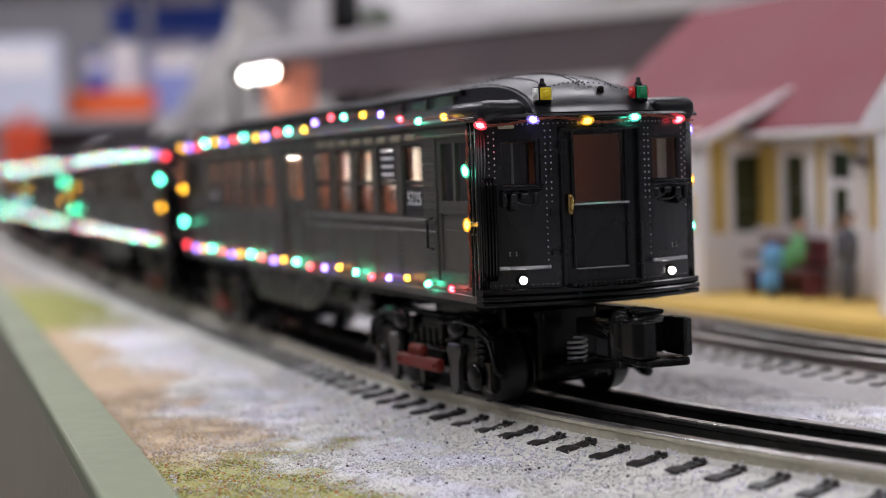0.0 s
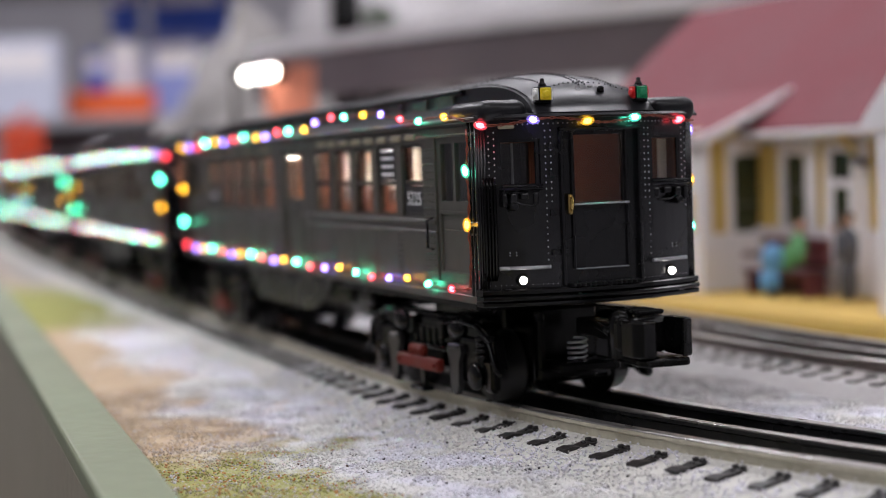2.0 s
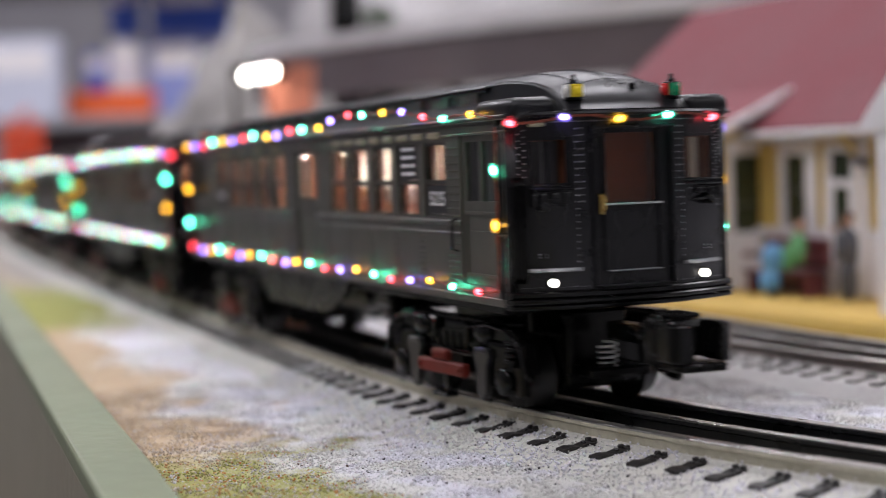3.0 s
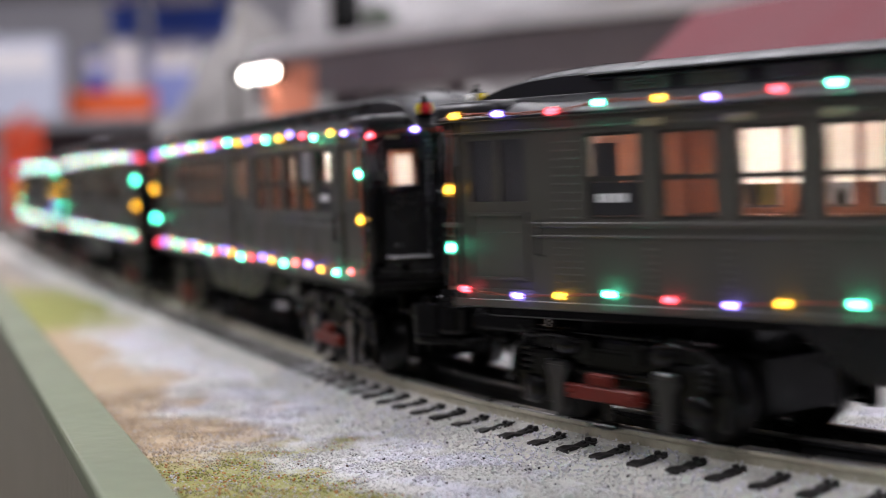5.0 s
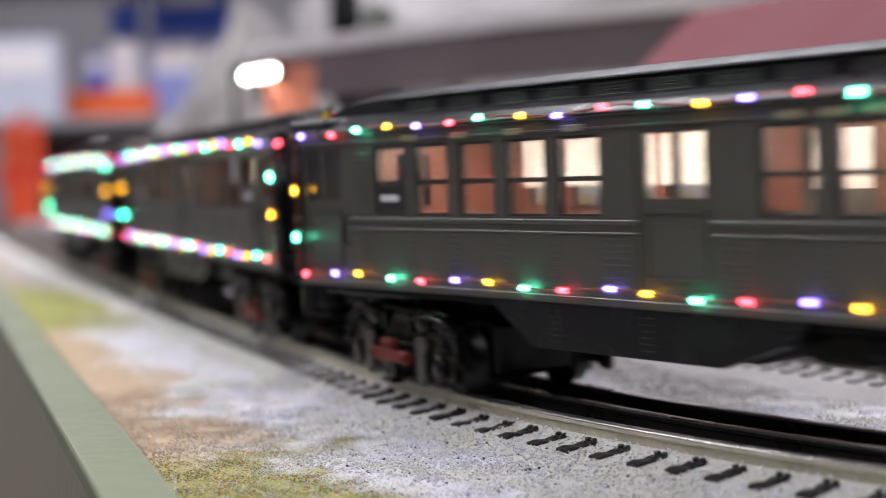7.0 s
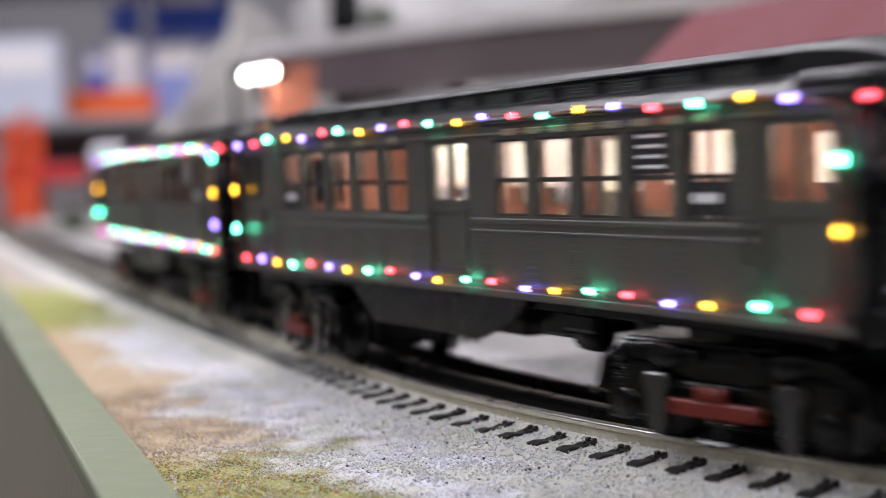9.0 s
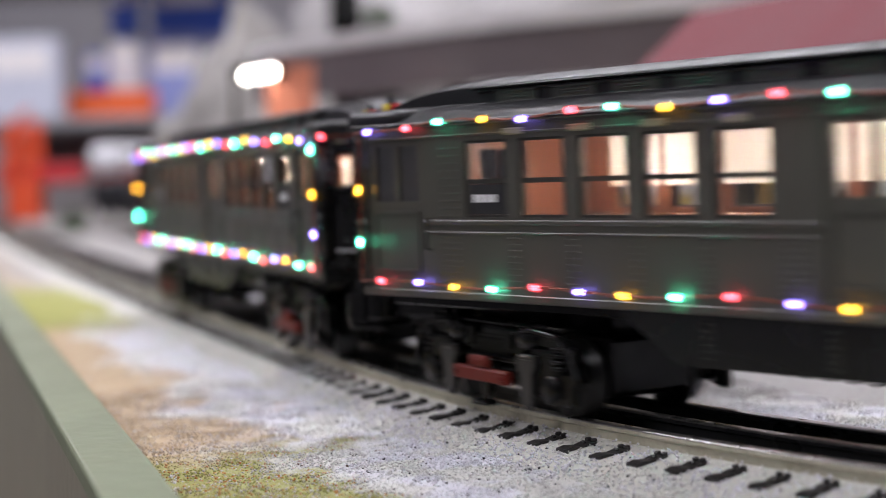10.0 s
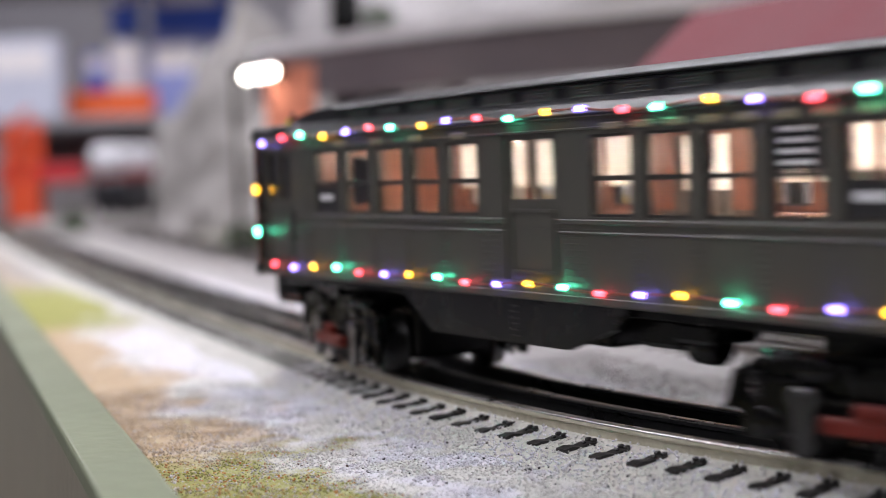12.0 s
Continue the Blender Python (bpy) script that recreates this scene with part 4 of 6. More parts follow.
def light_string(phase, corner, lift, seed):
    """A string of coloured bulbs on twisted wire, wound round the eaves, corners and sills of a car."""
    rnd = random.Random(seed)
    st = thing("light_string", "string of glowing coloured bulbs on copper wire around a subway car", "fairy lights", "light strings on the train")
    if "bulb" not in CACHE:
        CACHE["bulb"], CACHE["core"] = [], []
        for rx, rz in ((0.0018, 0.0011), (0.0011, 0.0018)):
            for k in range(4):
                bm = bmesh.new()
                ellipsoid(bm, (0, 0, 0), rx, 0.0011, rz, 10, 7)
                CACHE["bulb"].append(mesh_of("bulb", bm, BULB[k]))
                bm = bmesh.new()
                ellipsoid(bm, (0, 0, 0), 0.55 * rx + 0.0001, 0.00070, 0.55 * rz + 0.0001, 8, 6)
                CACHE["core"].append(mesh_of("bulb_core", bm, CORE[k]))

    def hang(k, m):
        b = again("bulb", CACHE["bulb"][k], st, m)
        b.visible_shadow = False
        again("bulb_core", CACHE["core"][k], b, Matrix())
    for s in (-1, 1):
        y = s * (HW + 0.0022)
        runs = [[(-0.156 + 0.312 * i / 72, y + s * 0.0003 * math.sin(i * 1.7 + seed), 0.0714 + 0.0022 * math.sin(math.pi * i / 72) ** 0.5 + 0.4 * lift + lift * math.exp(-((i - 52) / 9) ** 2) + 0.0006 * math.sin(i * 0.55 + seed) + rnd.uniform(-0.0002, 0.0002)) for i in range(73)],
                [(-0.156 + 0.312 * i / 72, y - s * 0.0004, 0.0318 + 0.0006 * math.sin(i * 0.5 + seed * 2) + rnd.uniform(-0.0002, 0.0002)) for i in range(73)]]
        for e in (-1, 1):
            x = e * (HL - 0.0035)
            runs.append([(x + 0.0005 * math.sin(k * 1.1), s * (HW + 0.0014), 0.0705 - 0.038 * k / 16) for k in range(17)])
        for i, pts in enumerate(runs):
            for ph in (0, math.pi):
                bm = bmesh.new()
                tw = [Vector(p) + Vector((0.0002 * math.cos(j * 2.1 + ph) * (i > 1), 0.0003 * math.sin(j * 2.1 + ph), 0.0003 * math.cos(j * 2.1 + ph) * (i < 2))) for j, p in enumerate(pts)]
                tube(bm, tw, 0.00017, 4)
                part("wire", bm, WIRE, st)
            if i < 2:
                # four hues in turn, at slightly uneven steps along the wire
                steps = ((0, 0.0), (1, 0.0165), (2, 0.0302), (3, 0.0459)) if i == 0 else ((0, 0.0), (3, 0.0146), (2, 0.0300), (1, 0.0436))
                for turn in range(-4, 5):
                    for c, du in steps:
                        u = phase[i] + 0.0588 * turn + du + rnd.uniform(-0.0010, 0.0010)
                        if abs(u) < 0.1565:
                            f = (u + 0.156) / 0.312 * 72
                            j = min(71, max(0, int(f)))
                            p = Vector(pts[j]).lerp(Vector(pts[j + 1]), min(1.0, max(0.0, f - j)))
                            hang(c, pose(*p, 0, rnd.uniform(-16, 16), rnd.uniform(-10, 10)))
            else:
                for z, c in (((0.0690, 2), (0.0560, 1), (0.0445, 0)) if s > 0 and i == 3 else corner[0] if i == 3 else corner[1]):
                    hang(4 + c, pose(pts[0][0], s * (HW + 0.0020), z, rnd.uniform(-12, 12)))
    for e in (-1, 1):
        pts = [(e * (bow(min(HW, abs(y))) + 0.0022), y, 0.0718 - 0.0007 * math.sin(k * 0.34 + seed)) for k, y in enumerate([(-HW + 2 * HW * i / 40) for i in range(41)])]
        for ph in (0, math.pi):
            bm = bmesh.new()
            tube(bm, [Vector(p) + Vector((0.0002 * math.sin(j * 2 + ph), 0, 0.0003 * math.cos(j * 2 + ph))) for j, p in enumerate(pts)], 0.00017, 4)
            part("wire", bm, WIRE, st)
        for q, j in enumerate((0, 8, 17, 26, 36)):
            hang((3, 2, 1, 0, 3)[q], pose(*pts[j if e > 0 else 40 - j], 0, rnd.uniform(-22, 22), 90 + rnd.uniform(-10, 10)))
    return st


proto = make_car()
CARS, STRINGS, TRUCKS = [proto], [], []
for k in range(3):
    CARS.append(copy_thing(proto, Matrix()))
for k, car in enumerate(CARS):
    TRUCKS.append([make_truck(car, 0.108), make_truck(car, -0.108)])
    for e in (1, -1):
        for y in (-0.0132, 0.0132):
            if k == 0:
                marker(car, e * 0.1622, y, "yellow" if y < 0 else "green", "white" if y < 0 else "red")
            else:
                marker(car, e * 0.1622, y, "yellow" if y > 0 else "red", "red" if y > 0 else "yellow")
    STRINGS.append(light_string(((0.0084, 0.0108), (-0.0030, 0.0118), (-0.0040, 0.0140), (-0.0025, 0.0182))[k], (((0.0605, 0), (0.0475, 1)) if k < 3 else ((0.0685, 0), (0.0545, 1), (0.0420, 2)), ((0.0562, 1), (0.0422, 0))), 0.0032 if k == 0 else 0.0, k + 1))
    u, yp = WIN[4][0] + 0.001, -HW + 0.0002
    if k == 0:
        plate(car, u, yp, 0.0496, 0.0570, 0.0132, [], "black plate with a white fleet number")
        tx = bpy.data.curves.new("fleet_number", "FONT")
        tx.body, tx.size, tx.extrude = "5225", 0.0052, 0.00005
        tx.materials.append(WHITEINK)
        ob = new("fleet_number", tx)
        ob.parent, ob.matrix_basis = car, pose(u + 0.0016, yp + 0.0002, 0.0518, 90)
        # Black panel added behind the left end window, in place of the dark inside.
        bm = bmesh.new()
        bbox(bm, 0.1480, 0.1490, -0.0262, -0.0120, 0.0322, 0.0690, 0.0003, 1)
        bbox(bm, 0.1490, 0.1600, -0.0135, -0.0125, 0.0322, 0.0690, 0.0003, 1)
        part("cab_blackout", bm, SIGNBLACK, car, "black panel added to darken the left end window")
        # Another added black sheet, darkening the front door's panes.
        bm = bmesh.new()
        bbox(bm, 0.1300, 0.1545, -0.0262, -0.0256, 0.0500, 0.0700, 0.0002, 1)
        part("door_blank", bm, SIGNBLACK, car, "black panel added to darken the front door's panes")
        # Added red-brown panel blocks the view out through the off-side door.
        bm = bmesh.new()
        bbox(bm, 0.1300, 0.1560, 0.0256, 0.0262, 0.0500, 0.0700, 0.0002, 1)
        part("door_blank", bm, INTERIOR, car, "red-brown panel added behind the off-side door's panes")
        bm = bmesh.new()
        bbox(bm, 0.1545, 0.1556, 0.0222, 0.0246, 0.0340, 0.0700, 0.0003, 1)
        part("cab_post", bm, BULKHEAD, car, "cream post in the cab")
        bm = bmesh.new()
        tube(bm, [(0.1560, -0.0190, 0.0420), (0.1560, -0.0190, 0.0672)], 0.00030, 6)
        part("cab_pole", bm, SILVER, car, "thin grey pole")
        for y in (-0.0205, 0.0205):
            bm = bmesh.new()
            ellipsoid(bm, (0, 0, 0), 0.0009, 0.0010, 0.0010)
            part("headlamp", bm, HEADGLOW, car, "glowing white headlamp", pose(bow(y) + 0.0008, y, 0.0338))
    else:
        plate(car, u, yp, 0.0496, 0.0570, 0.0132, [(0.0524, 0.0544, (0.14, 0.12, 0.14, 0.13))], "black number plate")


# ---- the layout's ground ----
EDGE = pose(-0.0516, 0.2915, 0, 0, 0, 18.76)


def ground_mat(name, island):
    """Pale crushed-stone ballast with strewn tan and green turf near the board's edge."""
    m = bpy.data.materials.new(name)
    m.use_nodes = True
    nt = m.node_tree
    n, l = nt.nodes, nt.links
    b = n["Principled BSDF"]
    b.inputs["Roughness"].default_value = 0.85
    b.inputs["Specular IOR Level"].default_value = 0.12
    tc = n.new("ShaderNodeTexCoord")
    sep = n.new("ShaderNodeSeparateXYZ")
    l.new(tc.outputs["Object"], sep.inputs[0])

    def noise_at(scale, detail=4):
        t = n.new("ShaderNodeTexNoise")
        t.inputs["Scale"].default_value, t.inputs["Detail"].default_value = scale, detail
        l.new(tc.outputs["Object"], t.inputs["Vector"])
        return t.outputs["Fac"]

    def math_node(op, a, b_):
        t = n.new("ShaderNodeMath")
        t.operation = op
        for i, v in enumerate((a, b_)):
            if isinstance(v, (int, float)):
                t.inputs[i].default_value = v
            else:
                l.new(v, t.inputs[i])
        return t.outputs[0]

    def ramp(v, lo, hi):
        t = n.new("ShaderNodeMapRange")
        t.interpolation_type = "SMOOTHSTEP"
        t.inputs["From Min"].default_value, t.inputs["From Max"].default_value = lo, hi
        l.new(v, t.inputs["Value"])
        return t.outputs[0]

    def blend(f, a, c):
        t = n.new("ShaderNodeMix")
        t.data_type = "RGBA"
        for k, v in (("A", a), ("B", c)):
            if isinstance(v, tuple):
                t.inputs[k].default_value = (*v, 1)
            else:
                l.new(v, t.inputs[k])
        l.new(f, t.inputs["Factor"])
        return t.outputs["Result"]
    big, mid, fine = noise_at(16, 3), noise_at(70, 4), noise_at(900, 3)
    rand = n.new("ShaderNodeNewGeometry").outputs["Random Per Island"] if island else noise_at(2200, 2)
    grain = math_node("ADD", math_node("MULTIPLY", rand, 0.6), math_node("MULTIPLY", fine, 0.4))
    stone = blend(ramp(grain, 0.25, 0.75) if not island else ramp(rand, 0.0, 1.0), (0.60, 0.59, 0.64), (0.82, 0.81, 0.88))
    stone = blend(ramp(mid, 0.45, 0.62), stone, blend(ramp(grain, 0.3, 0.7), (0.55, 0.54, 0.52), (0.76, 0.75, 0.72)))
    speck = ramp(rand, 0.965, 0.975) if island else ramp(noise_at(1400, 1), 0.72, 0.76)
    stone = blend(speck, stone, (0.05, 0.05, 0.055))
    tan = blend(ramp(grain, 0.3, 0.7), (0.46, 0.335, 0.215), (0.57, 0.455, 0.32))
    green = blend(ramp(rand, 0.2, 0.9), (0.25, 0.26, 0.075), (0.46, 0.45, 0.18))
    green = blend(ramp(rand, 0.86, 0.90), green, (0.48, 0.20, 0.07))
    # tan strip along the edge, wandering; turf in two patches
    wob = math_node("MULTIPLY", math_node("SUBTRACT", big, 0.5), 0.10)
    wob2 = math_node("MULTIPLY", math_node("SUBTRACT", mid, 0.5), 0.07)
    dist = math_node("ADD", math_node("ADD", sep.outputs["X"], wob), wob2)
    tanmask = math_node("SUBTRACT", 1.0, ramp(dist, 0.018, 0.040))
    tanmask = math_node("MULTIPLY", tanmask, ramp(grain, 0.18, 0.42))
    away = math_node("ADD", sep.outputs["Y"], wob2)
    near = math_node("SUBTRACT", 1.0, ramp(math_node("ADD", away, math_node("MULTIPLY", wob, 0.5)), 0.065, 0.105))
    near = math_node("MULTIPLY", near, math_node("SUBTRACT", 1.0, ramp(dist, 0.030, 0.050)))
    near = math_node("MULTIPLY", near, ramp(grain, 0.25, 0.55))
    far = math_node("MULTIPLY", ramp(away, 0.40, 0.48), math_node("SUBTRACT", 1.0, ramp(math_node("ADD", away, dist), 0.72, 0.84)))
    far = math_node("MULTIPLY", far, math_node("SUBTRACT", 1.0, ramp(dist, 0.040, 0.075)))
    beyond = math_node("MULTIPLY", ramp(math_node("ADD", sep.outputs["X"], wob), 0.235, 0.26), ramp(sep.outputs["Y"], 0.45, 0.55))
    beyond = math_node("MULTIPLY", beyond, ramp(big, 0.45, 0.60))
    # Light balance painted in: stone darker between tracks and far off, where panels overlight.
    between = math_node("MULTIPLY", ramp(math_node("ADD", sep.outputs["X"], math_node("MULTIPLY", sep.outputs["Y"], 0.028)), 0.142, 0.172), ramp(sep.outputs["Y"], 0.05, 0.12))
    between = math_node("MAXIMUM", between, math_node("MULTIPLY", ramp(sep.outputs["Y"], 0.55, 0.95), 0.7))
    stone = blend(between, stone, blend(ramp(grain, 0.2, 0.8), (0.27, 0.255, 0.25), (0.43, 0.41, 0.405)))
    col = blend(tanmask, stone, tan)
    for f in (near, far, beyond):
        col = blend(f, col, green)
    # Far ground and turf dimmed in colour too, against the same strong panel light.
    far_dim = math_node("MULTIPLY", ramp(math_node("ADD", sep.outputs["Y"], wob2), 0.62, 0.95), 0.65)
    col = blend(far_dim, col, blend(ramp(mid, 0.35, 0.65), (0.25, 0.24, 0.23), (0.36, 0.345, 0.32)))
    l.new(col, b.inputs["Base Color"])
    bp = n.new("ShaderNodeBump")
    bp.inputs["Strength"].default_value, bp.inputs["Distance"].default_value = 0.6, 0.0006
    l.new(fine, bp.inputs["Height"])
    l.new(bp.outputs[0], b.inputs["Normal"])
    return m


def ground_height(n, t):
    return GROUND + 0.0014 * noise.noise(Vector((n * 18, t * 18, 3.1))) + 0.0006 * noise.noise(Vector((n * 90, t * 90, 7.7)))


def make_ground():
    bm = bmesh.new()
    ns = [i * 0.008 for i in range(41)] + [0.36, 0.42, 0.52, 0.7, 1.0, 1.5, 2.1]
    ts = [-0.6, -0.4, -0.25] + [-0.2 + i * 0.01 for i in range(81)] + [0.65, 0.75, 0.9, 1.1, 1.4, 1.8, 2.2, 2.5]
    g = [[bm.verts.new((a, b, ground_height(a, b))) for b in ts] for a in ns]
    for i in range(len(ns) - 1):
        for j in range(len(ts) - 1):
            bm.faces.new((g[i][j], g[i + 1][j], g[i + 1][j + 1], g[i][j + 1])).smooth = True
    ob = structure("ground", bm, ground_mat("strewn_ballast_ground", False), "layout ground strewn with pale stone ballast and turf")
    ob.matrix_basis = EDGE


def off_track(n, t):
    """Distance in metres from the main track's centre line, for places in the board's frame."""
    a = radians(18.76)
    x = -0.0516 + n * math.cos(a) - t * math.sin(a)
    y = 0.2915 + n * math.sin(a) + t * math.cos(a)
    d = np.abs(np.hypot(x - CX, y - CY) - RAD)
    straight = np.abs(-(x - SX) * math.sin(A0) + (y - SY) * math.cos(A0))
    along = (x - SX) * math.cos(A0) + (y - SY) * math.sin(A0)
    return np.where(along > 0, d, straight)


def grains(name, count, box_nt, size, material, label, keep=None):
    """Loose grains strewn over the ground as one object."""
    rng = np.random.default_rng(5)
    n = rng.uniform(box_nt[0], box_nt[1], count)
    t = rng.uniform(box_nt[2], box_nt[3], count)
    if keep is not None:
        k = keep(n, t)
        n, t = n[k], t[k]
    m = len(n)
    z = np.array([ground_height(a, b) for a, b in zip(n, t)])
    z = np.maximum(z, np.interp(off_track(n, t), (0.0178, 0.0186, 0.0200, 0.030, 0.042), (-0.0032, -0.0036, -0.0047, -0.0056, -0.0100)))
    octa = np.array([(1, 0, 0), (-1, 0, 0), (0, 1, 0), (0, -1, 0), (0, 0, 1), (0, 0, -1)], float)
    sz = rng.uniform(0.5, 1.2, (m, 1, 1)) * size
    v = octa[None] * sz * rng.uniform(0.6, 1.3, (m, 6, 1)) * np.array((1, 1, 0.75))
    ang = rng.uniform(0, 6.28, m)
    c, s = np.cos(ang), np.sin(ang)
    til = rng.uniform(-0.9, 0.9, m)
    x, y, w = v[..., 0], v[..., 1], v[..., 2]
    y, w = y * np.cos(til)[:, None] - w * np.sin(til)[:, None], y * np.sin(til)[:, None] + w * np.cos(til)[:, None]
    v = np.stack([x * c[:, None] - y * s[:, None] + n[:, None], x * s[:, None] + y * c[:, None] + t[:, None], w + (z + size * 0.15)[:, None]], -1).reshape(-1, 3)
    faces = np.array([(0, 2, 4), (2, 1, 4), (1, 3, 4), (3, 0, 4), (2, 0, 5), (1, 2, 5), (3, 1, 5), (0, 3, 5)])
    f = (faces[None] + 6 * np.arange(m)[:, None, None]).reshape(-1)
    me = bpy.data.meshes.new(name)
    me.vertices.add(len(v))
    me.vertices.foreach_set("co", v.reshape(-1))
    me.loops.add(len(f))
    me.loops.foreach_set("vertex_index", f)
    me.polygons.add(len(f) // 3)
    me.polygons.foreach_set("loop_start", np.arange(0, len(f), 3))
    me.update(calc_edges=True)
    me.materials.append(material)
    ob = tagged(new(name, me), label, kind="stuff")
    ob.matrix_basis = EDGE
    return ob


make_ground()
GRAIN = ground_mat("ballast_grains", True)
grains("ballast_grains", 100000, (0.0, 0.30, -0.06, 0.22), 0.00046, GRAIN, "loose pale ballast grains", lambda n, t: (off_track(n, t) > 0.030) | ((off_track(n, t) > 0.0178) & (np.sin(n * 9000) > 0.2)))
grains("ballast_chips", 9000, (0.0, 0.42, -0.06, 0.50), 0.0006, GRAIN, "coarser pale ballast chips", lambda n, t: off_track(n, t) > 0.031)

# edge board of the layout table
GREENPAINT = mat("sage_green_painted_wood", (0.20, 0.23, 0.14), 0.5, vary=0.10, grain=160, blotch=14, bump=0.15)
bm = bmesh.new()
bbox(bm, -0.0150, 0.0, -0.62, 2.5, -0.0055, 0.0, 0.0012, 3)
edge = structure("trim", bm, GREENPAINT, "sage green painted wooden edge board")
edge.matrix_basis = EDGE
bm = bmesh.new()
bbox(bm, -0.0142, -0.0010, -0.62, 2.5, -0.30, -0.0057, 0.0010, 2)
fascia = structure("table_fascia", bm, mat("grey_olive_fascia_paint", (0.27, 0.25, 0.18), 0.5, vary=0.15, grain=120, blotch=9, bump=0.15), "grey olive fascia of the layout table")
fascia.matrix_basis = EDGE
bm = bmesh.new()
bbox(bm, 0.0, 2.1, -0.60, 2.5, -0.045, -0.014, 0.002, 1)
tabletop = structure("layout_board", bm, mat("plywood", (0.42, 0.30, 0.18), 0.6, grain=90, blotch=12), "plywood board under the layout")
tabletop.matrix_basis = EDGE


for n, t in ((0.06, -0.5), (1.0, -0.5), (2.0, -0.5), (0.06, 0.9), (2.0, 0.9), (0.06, 2.4), (1.0, 2.4), (2.0, 2.4)):
    bm = bmesh.new()
    bbox(bm, n - 0.04, n + 0.04, t - 0.04, t + 0.04, -1.0, -0.0452, 0.004, 1)
    leg = structure("table_leg", bm, GREENPAINT, "square leg of the layout table")
    leg.matrix_basis = EDGE


# ---- tracks ----
def rail(parent, line, off, s0, s1, name, sidemat, topmat, label, step=0.02):
    """A T-shaped rail; its running head is a part of its own."""
    n = int((s1 - s0) / step) + 1
    sects = {"web": [(-0.0022, -0.0058), (0.0022, -0.0058), (0.0022, -0.0050), (0.0008, -0.0044), (0.0007, -0.0018), (0.0016, -0.0013), (0.0016, -0.0005), (-0.0016, -0.0005), (-0.0016, -0.0013), (-0.0007, -0.0018), (-0.0008, -0.0044), (-0.0022, -0.0050)],
             "head": [(-0.0016, -0.0005), (0.0016, -0.0005), (0.0015, -0.0001), (0.0009, 0.0), (-0.0009, 0.0), (-0.0015, -0.0001)]}
    made = None
    for key, sec in sects.items():
        bm = bmesh.new()
        rings = []
        for i in range(n + 1):
            x, y, th = line(s0 + (s1 - s0) * i / n, off)
            rings.append([bm.verts.new((x - a * math.sin(th), y + a * math.cos(th), z)) for a, z in sec])
        k = len(sec)
        for a, b in zip(rings, rings[1:]):
            for j in range(k):
                bm.faces.new((a[j], b[j], b[(j + 1) % k], a[(j + 1) % k])).smooth = key == "head"
        bm.faces.new(rings[0][::-1])
        bm.faces.new(rings[-1])
        made = part(name, bm, sidemat, parent, label) if key == "web" else part("rail_head", bm, topmat, made)


ROADBED = mat("grey_green_roadbed", (0.40, 0.395, 0.36), 0.8, vary=0.3, grain=900, blotch=60, bump=0.6, second=(0.68, 0.67, 0.62))
# Inner track's roadbed: same ballast, colour lowered against the strong panel light.
DIMBED = mat("dimmed_grey_roadbed", (0.27, 0.255, 0.25), 0.9, vary=0.3, grain=900, blotch=60, bump=0.6, second=(0.44, 0.42, 0.41))
DARKBED = mat("dark_mid_ballast", (0.055, 0.053, 0.053), 0.5, vary=0.3, grain=900, blotch=60, bump=0.6, second=(0.14, 0.136, 0.132))


